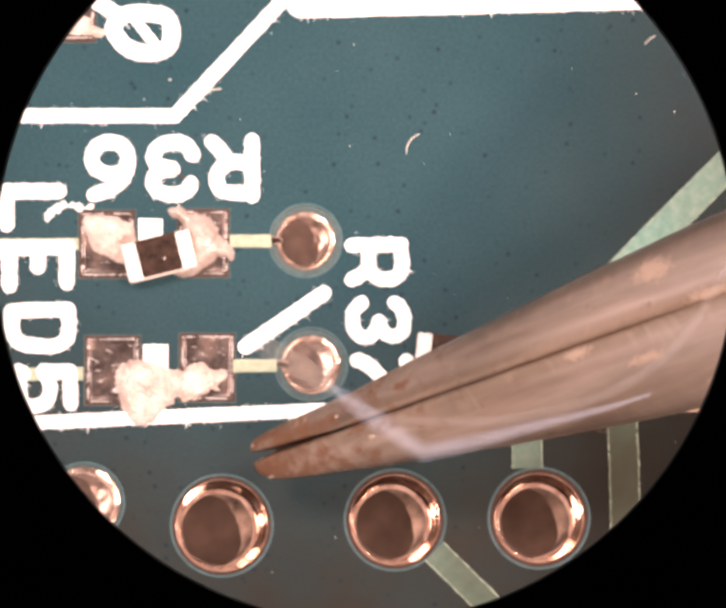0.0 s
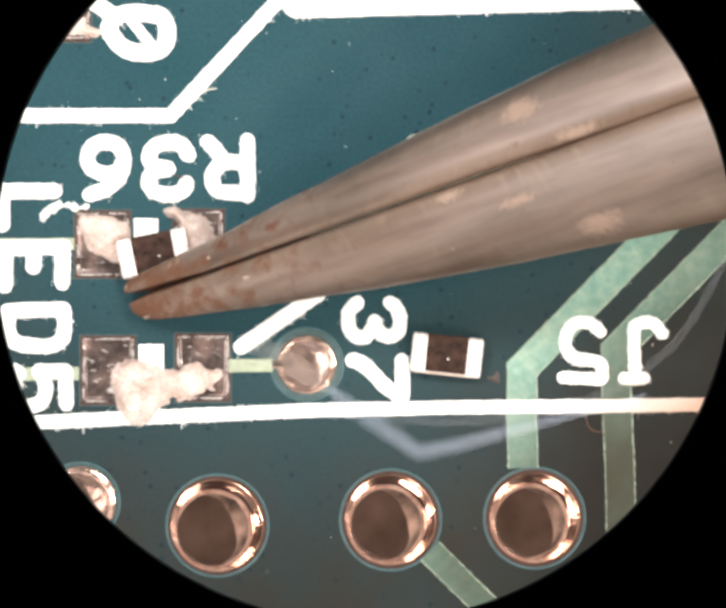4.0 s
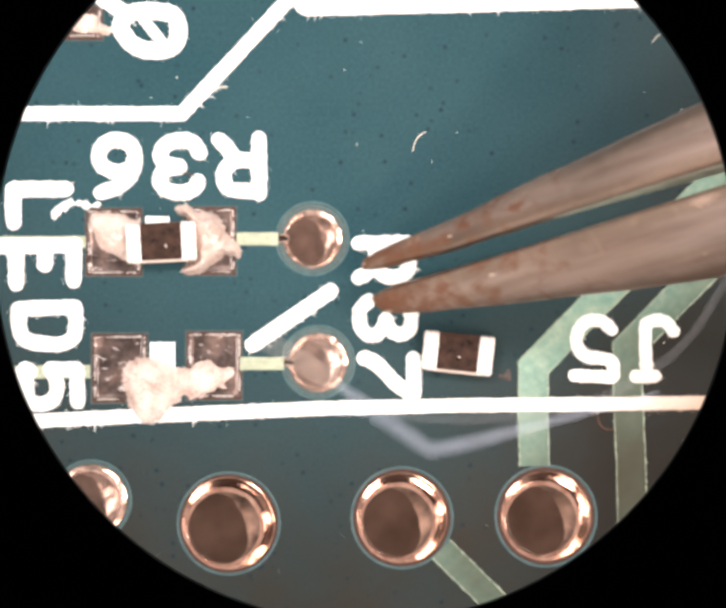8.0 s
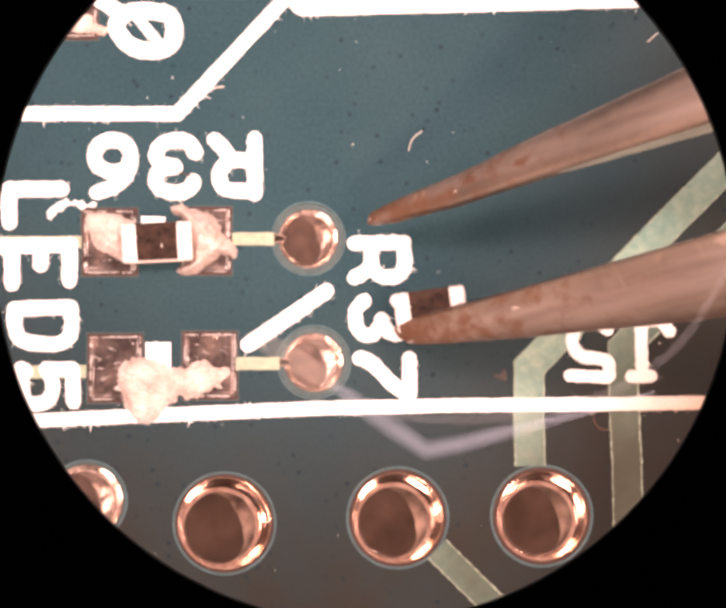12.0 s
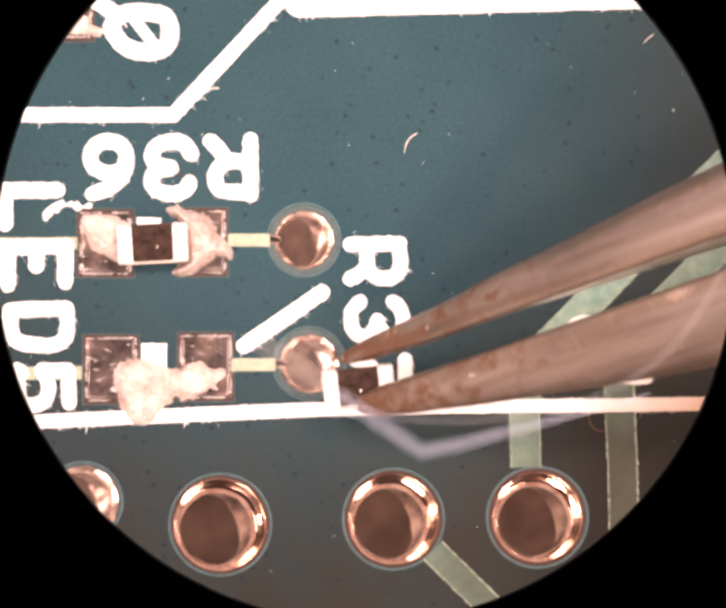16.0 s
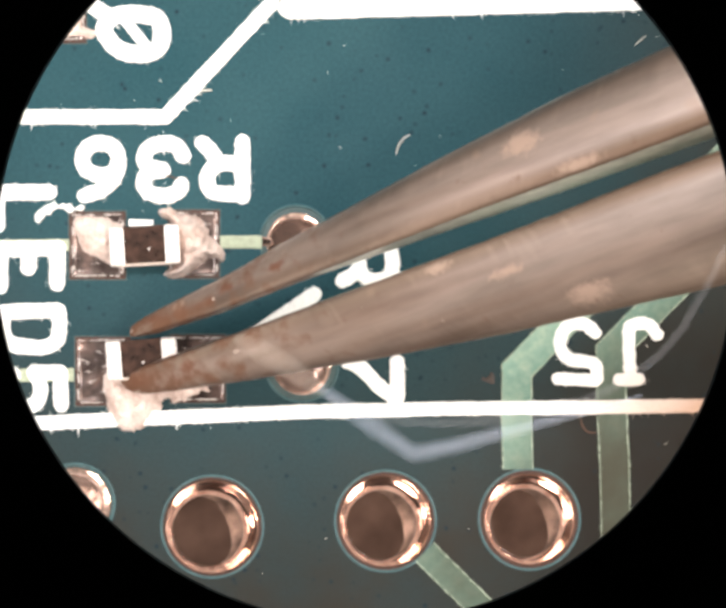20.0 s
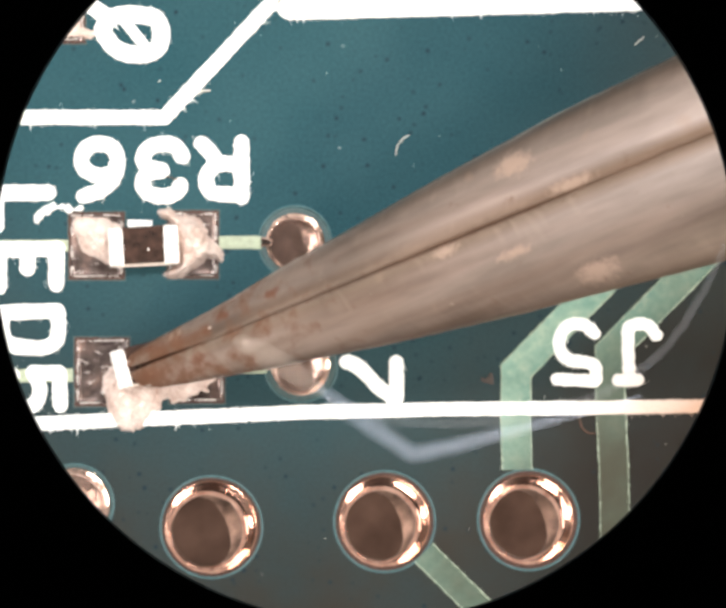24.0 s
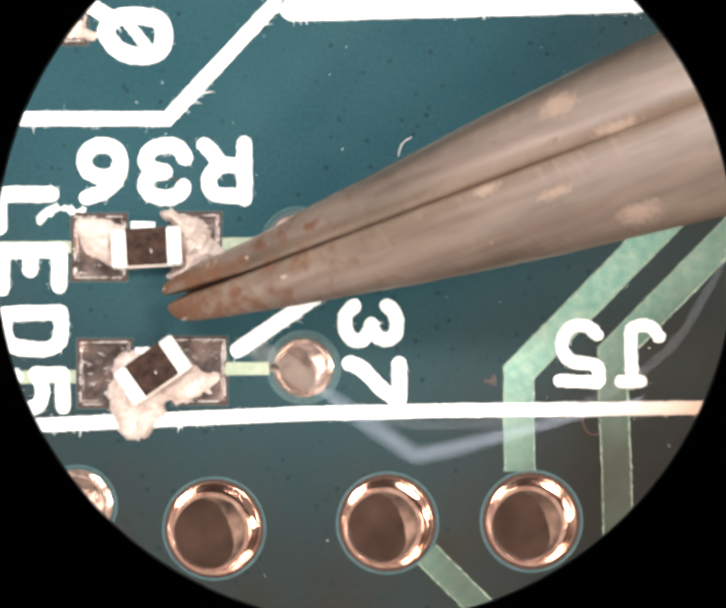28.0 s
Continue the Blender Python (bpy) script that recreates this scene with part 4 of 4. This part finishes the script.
# ---- what moves ----
def motions():
    walk(scope, [(t, pose(x * MM, y * MM, 0)) for t, x, y in DRIFT])
    grip = (  # seconds, tip x, y, z in mm, heading, gap in mm, closing angle of the arms, roll, lead of one tip in mm
        (0, -1.47, -2.187, 1.2, 20.059, 0.015, 0.85, 0, -0.036), (0.2, -1.571, -2.022, 1.2, 19.831, 0.018, 0.82, 0, -0.044), (0.4, -1.791, -1.43, 1.3, 19.503, 0.025, 0.78, 0, -0.08), (0.6, -2.279, -0.777, 1.3, 19.075, 0.026, 0.72, 0, 0.025),
        (0.8, -2.465, -0.41, 0.9, 18.547, 0.026, 0.648, 0, 0.099), (1, -2.597, 0.174, 0.5, 18.02, 0.01, 0.539, 0, -0.058), (1.5, -2.727, 0.281, 0.35, 18.575, 0.023, 0.518, 0, -0.063), (2, -2.817, -0.116, 0.3, 19.431, 0.036, 0.496, 0, -0.07),
        (2.5, -2.969, -0.153, 0.3, 19.417, 0.02, 0.398, 0, -0.032), (3, -3.009, -0.108, 0.3, 19.403, 0.003, 0.301, 0, 0.007), (3.5, -3.157, -0.017, 0.3, 19.425, 0.005, 0.267, 0, 0.006), (5.5, -3.265, 0.25, 0.3, 19.114, 0.011, 0.135, 0, 0.005),
        (6, -3.282, 0.253, 0.3, 19.036, 0.012, 0.102, 0, 0.004), (6.5, -3.323, 0.262, 0.3, 19.1, 0.012, 0.1, 0, 0.006), (7, -3.205, 0.19, 0.4, 19.0, 0.014, 0.06, 0, 0.01), (7.2, -2.483, 0.121, 0.8, 18.451, 0.056, -0.141, 0, 0.085),
        (7.4, -1.648, 0.04, 1.2, 17.904, 0.115, 0.034, 0, 0.059), (7.6, -1.226, 0.117, 1.2, 17.656, 0.196, 0.218, 0, 0.038), (7.8, -0.507, -0.103, 1.2, 17.609, 0.297, 0.133, 0, 0.008), (8, 0.061, 0.265, 1, 17.461, 0.255, 0.047, 0, 0.002),
        (8.2, 0.739, 0.106, 0.8, 17.418, 0.495, -0.016, 0, 0.005), (8.4, 0.848, -0.087, 0.6, 17.376, 1.008, -0.08, 0, -0.002), (8.6, 1.398, -0.432, 0.4, 17.333, 0.93, -0.414, 0, -0.028), (8.8, 1.547, -0.59, 0.3, 17.291, 0.981, -0.408, 0, -0.071),
        (9, 1.589, -0.84, 0.3, 17.248, 0.813, -0.072, 0, -0.05), (9.2, 1.491, -0.714, 0.3, 17.278, 0.826, -0.16, 0, 0.069), (9.4, 1.279, -0.721, 0.3, 17.307, 0.797, -0.247, 0, -0.104), (9.6, 0.765, -0.536, 0.3, 17.337, 0.593, -0.335, 0, -0.158),
        (9.8, 0.665, -0.634, 0.3, 17.766, 0.561, -0.423, 0, -0.082), (10, 0.64, -0.55, 0.3, 18.195, 0.425, -0.511, 0, -0.007), (10.2, 0.679, -0.533, 0.3, 18.243, 0.423, -0.555, 0, -0.053), (10.4, 0.767, -0.507, 0.3, 18.291, 0.487, -0.599, 0, -0.098),
        (10.6, 0.994, -0.442, 0.3, 18.038, 0.57, -0.643, 0, 0.002), (10.8, 1.02, -0.268, 0.3, 17.786, 0.9, -0.687, 0, -0.142), (11, 1.026, -0.302, 0.3, 17.633, 1.01, -0.731, 0, -0.14), (11.2, 1.251, -0.411, 0.3, 17.226, 1.219, -0.749, 0, -0.158),
        (11.4, 1.29, -0.422, 0.3, 16.819, 1.341, -0.766, 0, -0.138), (11.6, 0.971, 0.037, 0.4, 16.912, 1.586, -0.784, 0, -0.231), (11.8, 0.499, 0.236, 0.6, 17.005, 1.483, -0.802, 0, -0.167), (12, 0.322, 0.368, 0.8, 16.899, 1.352, -0.82, 0, -0.093),
        (12.2, -0.036, 0.417, 0.9, 17.041, 1.196, -0.719, 0, -0.277), (12.4, -0.11, 0.357, 0.9, 17.182, 1.38, -0.617, 0, -0.107), (13.4, 0.255, 0.251, 0.8, 17.592, 0.992, -0.109, 0, -0.048), (14.5, 0.662, 0.052, 0.6, 18.173, 0.524, 0.45, 0, -0.035),
        (14.7, 0.57, -0.026, 0.5, 18.315, 0.48, 0.552, 0, -0.156), (15, 0.608, -0.091, 0.5, 18.528, 0.434, 0.704, 0, -0.146), (15.3, 0.572, -0.079, 0.5, 17.987, 0.499, 1.101, 0, -0.147), (15.6, 0.572, 0.046, 0.6, 17.646, 0.561, 1.499, 0, -0.135),
        (15.8, 0.231, -0.357, 0.7, 17.785, 0.28, 0.764, 0, 0.021), (16, -0.105, -1.13, 0.9, 19.725, 0.394, 0.028, 0, -0.05), (16.2, -0.247, -1.288, 0.9, 19.222, 0.333, 0.051, 0, 0.102), (16.4, -0.95, -1.516, 0.9, 19.819, 0.295, 0.073, 0, 0.101),
        (16.6, -1.127, -1.484, 0.9, 20.215, 0.445, 0.095, 0, -0.07), (16.8, -1.477, -1.414, 0.9, 20.612, 0.528, 0.218, 0, -0.055), (17, -2.464, -1.242, 0.8, 20.909, 0.395, 0.34, 0, -0.103), (17.2, -2.767, -1.052, 0.7, 20.802, 0.426, 0.801, 0, -0.204),
        (17.4, -2.961, -1.008, 0.6, 21.395, 0.481, 0.662, 0, -0.226), (17.6, -3.009, -0.885, 0.5, 21.288, 0.602, 0.523, 0, -0.203), (17.8, -3.049, -0.923, 0.45, 21.08, 0.536, 0.384, 0, -0.179), (18, -3.066, -0.813, 0.4, 20.873, 0.374, 0.245, 0, -0.156),
        (18.2, -3.143, -0.92, 0.4, 20.882, 0.446, 0.147, 0, -0.179), (18.4, -3.248, -1.193, 0.4, 20.891, 0.249, 0.049, 0, -0.145), (18.6, -3.252, -1.217, 0.4, 20.899, 0.196, -0.049, 0, -0.11), (18.8, -3.266, -1.109, 0.4, 20.908, 0.176, -0.147, 0, -0.191),
        (19, -3.232, -0.92, 0.4, 20.917, 0.322, -0.245, 0, -0.244), (19.3, -3.194, -0.835, 0.4, 20.841, 0.32, -0.27, 0, -0.229), (19.6, -3.2, -0.768, 0.4, 20.766, 0.265, -0.295, 0, -0.269), (19.9, -3.174, -0.728, 0.4, 20.69, 0.261, -0.32, 0, -0.39),
        (20, -3.165, -0.754, 0.4, 20.665, 0.35, -0.328, 0, -0.408), (20.2, -3.123, -0.806, 0.4, 20.82, 0.57, -0.145, 0, -0.395), (20.4, -3.001, -0.996, 0.4, 20.875, 0.604, 0.039, 0, -0.371), (20.6, -3.019, -0.898, 0.4, 20.83, 0.733, 0.222, 0, -0.301),
        (20.8, -3.131, -0.89, 0.4, 20.785, 0.888, 0.406, 0, -0.331), (21, -3.064, -0.688, 0.5, 20.839, 1.018, 0.589, 0, -0.277), (21.2, -3.019, -0.506, 0.6, 20.168, 0.941, 0.572, 0, -0.268), (21.4, -2.866, 0.064, 0.9, 20.397, 0.686, 0.555, 0, -0.396),
        (21.5, -2.848, -0.092, 1, 20.611, 0.198, 0.547, 0, -0.211), (22.3, -2.866, -0.314, 0.8, 21.626, -0.028, 0.239, 0, -0.094), (23.5, -3.087, -0.674, 0.5, 22.298, -0.056, 0.077, 0, -0.018), (24, -3.09, -0.926, 0.5, 22.369, -0.061, 0.035, 0, 0),
        (24.5, -3.109, -1.039, 0.5, 22.194, -0.047, 0.193, 0, 0.058), (25, -3.062, -0.737, 0.5, 22.018, -0.033, 0.351, 0, 0.117), (25.5, -3.061, -0.672, 0.5, 22.037, -0.043, 0.09, 0, 0.092), (26, -3.088, -0.792, 0.5, 22.056, -0.052, -0.172, 0, 0.067),
        (26.3, -3.087, -0.714, 0.5, 21.972, -0.041, 0.069, 0, 0.055), (26.5, -3.016, -0.284, 0.6, 20.849, -0.034, 0.23, 0, 0.054), (26.7, -2.957, -0.09, 0.8, 20.126, -0.012, 0.391, 0, 0.016), (27, -2.82, 0.21, 0.8, 20.142, -0.003, 0.632, 0, -0.066),
        (27.5, -2.747, 0.33, 0.8, 20.156, 0.0, 0.7, 0, -0.014), (28, -2.616, 0.099, 0.8, 20.47, 0.012, 0.8, 0, -0.008),
    )
    walk(tweezers, [(t, pose(x * MM, y * MM, z * MM, r, -RISE, a)) for t, x, y, z, a, g, c, r, e in grip])
    for leg, side in ((arm_up, 1), (arm_low, -1)):
        walk(leg, [(t, pose(-side * e * MM / 2, side * g * MM / 2, 0, 0, 0, -side * c / 2)) for t, x, y, z, a, g, c, r, e in grip])
    x, y = P(357, 549)
    x2, y2 = P(346, 524)
    walk(chip_36, [(0, pose(x, y, 0.06 * MM, 0, 0, 14)), (3.4, pose(x, y, 0.06 * MM, 0, 0, 14)), (4.4, pose((x + x2) / 2, (y + y2) / 2, 0.06 * MM, 0, 0, 8)),
                   (5.4, pose(x2 - 3 * U, y2 - 2 * U, 0.06 * MM, 0, 0, 3)), (7.2, pose(x2, y2, 0.06 * MM, 0, 0, 3)), (28, pose(x2, y2, 0.06 * MM, 0, 0, 3))])
    place = (  # seconds, x, y, z in mm, turn
        (0, 1.347, -0.707, 0, -6), (9.3, 1.347, -0.707, 0, -6), (9.6, 1.313, -0.493, 0, -5), (9.8, 1.332, -0.52, 0, 2),
        (10, 1.284, -0.479, 0, 4), (10.2, 1.343, -0.482, 0, 4), (10.4, 1.421, -0.438, 0, 3), (10.6, 1.608, -0.407, 0, 2),
        (10.8, 1.684, -0.467, 0, 2), (11, 1.72, -0.533, 0, 1), (11.2, 1.936, -0.756, 0, 3), (11.4, 2.012, -0.846, 0.05, 3),
        (11.6, 1.707, -0.453, 0.2, 4), (11.8, 1.24, -0.196, 0.4, 6), (12, 1.007, -0.073, 0.6, 8), (12.2, 0.65, 0.06, 0.7, 10),
        (12.4, 0.62, -0.073, 0.7, 8), (13.4, 0.685, -0.068, 0.6, 5), (14.5, 0.814, -0.069, 0.4, 2), (14.7, 0.818, -0.035, 0.3, 0),
        (15, 0.804, 0, 0.3, 4), (15.3, 0.79, 0.013, 0.3, 5), (15.6, 0.766, 0.104, 0.4, 5), (15.8, 0.421, -0.416, 0.5, 8),
        (16, 0.042, -1.17, 0.7, 6), (16.2, -0.091, -1.315, 0.7, 14), (16.4, -0.704, -1.44, 0.7, 12), (16.6, -1.003, -1.464, 0.7, 8),
        (16.8, -1.39, -1.425, 0.7, 8), (17, -2.349, -1.287, 0.6, 5), (17.2, -2.643, -1.038, 0.5, 6), (17.5, -2.923, -0.968, 0.3, 8),
        (18, -2.943, -0.786, 0.25, 6), (18.5, -3.113, -1.156, 0.25, 8), (19, -3.081, -0.905, 0.22, 5), (19.5, -3.081, -0.798, 0.2, 4),
        (20, -2.957, -0.741, 0.2, 4), (20.4, -2.875, -0.812, 0.2, 10), (21.5, -2.86, -0.793, 0.2, 10), (23.5, -2.947, -0.777, 0.2, 12),
        (24, -2.85, -0.78, 0.2, 15), (24.5, -2.964, -0.788, 0.2, 25), (25, -2.918, -0.794, 0.2, 25), (25.6, -2.889, -0.787, 0.2, 28),
        (25.9, -2.974, -0.865, 0.2, 34), (26.2, -2.87, -0.829, 0.2, 35), (26.5, -2.824, -0.879, 0.2, 35), (28, -2.831, -0.879, 0.2, 35),
    )
    walk(chip_37, [(t, pose(x * MM, y * MM, z * MM + 0.01 * MM, 0, 0, a)) for t, x, y, z, a in place])
    walk(PASTE_CRUMB, [(0, pose(0, 0, 0)), (17.6, pose(0, 0, 0)), (18.6, pose(-8 * U, 0, 0)), (24.0, pose(-10 * U, 0, 0)), (26.0, pose(-9 * U, 40 * U, 0)), (28, pose(-9 * U, 40 * U, 0))])
    walk(PASTE_BLOB, [(0, pose(0, 0, 0)), (17.6, pose(0, 0, 0)), (18.6, pose(-6 * U, -10 * U, 0)), (23.5, pose(-6 * U, -6 * U, 0)), (26.0, pose(0, -24 * U, 0)), (28, pose(0, -24 * U, 0))])


motions()
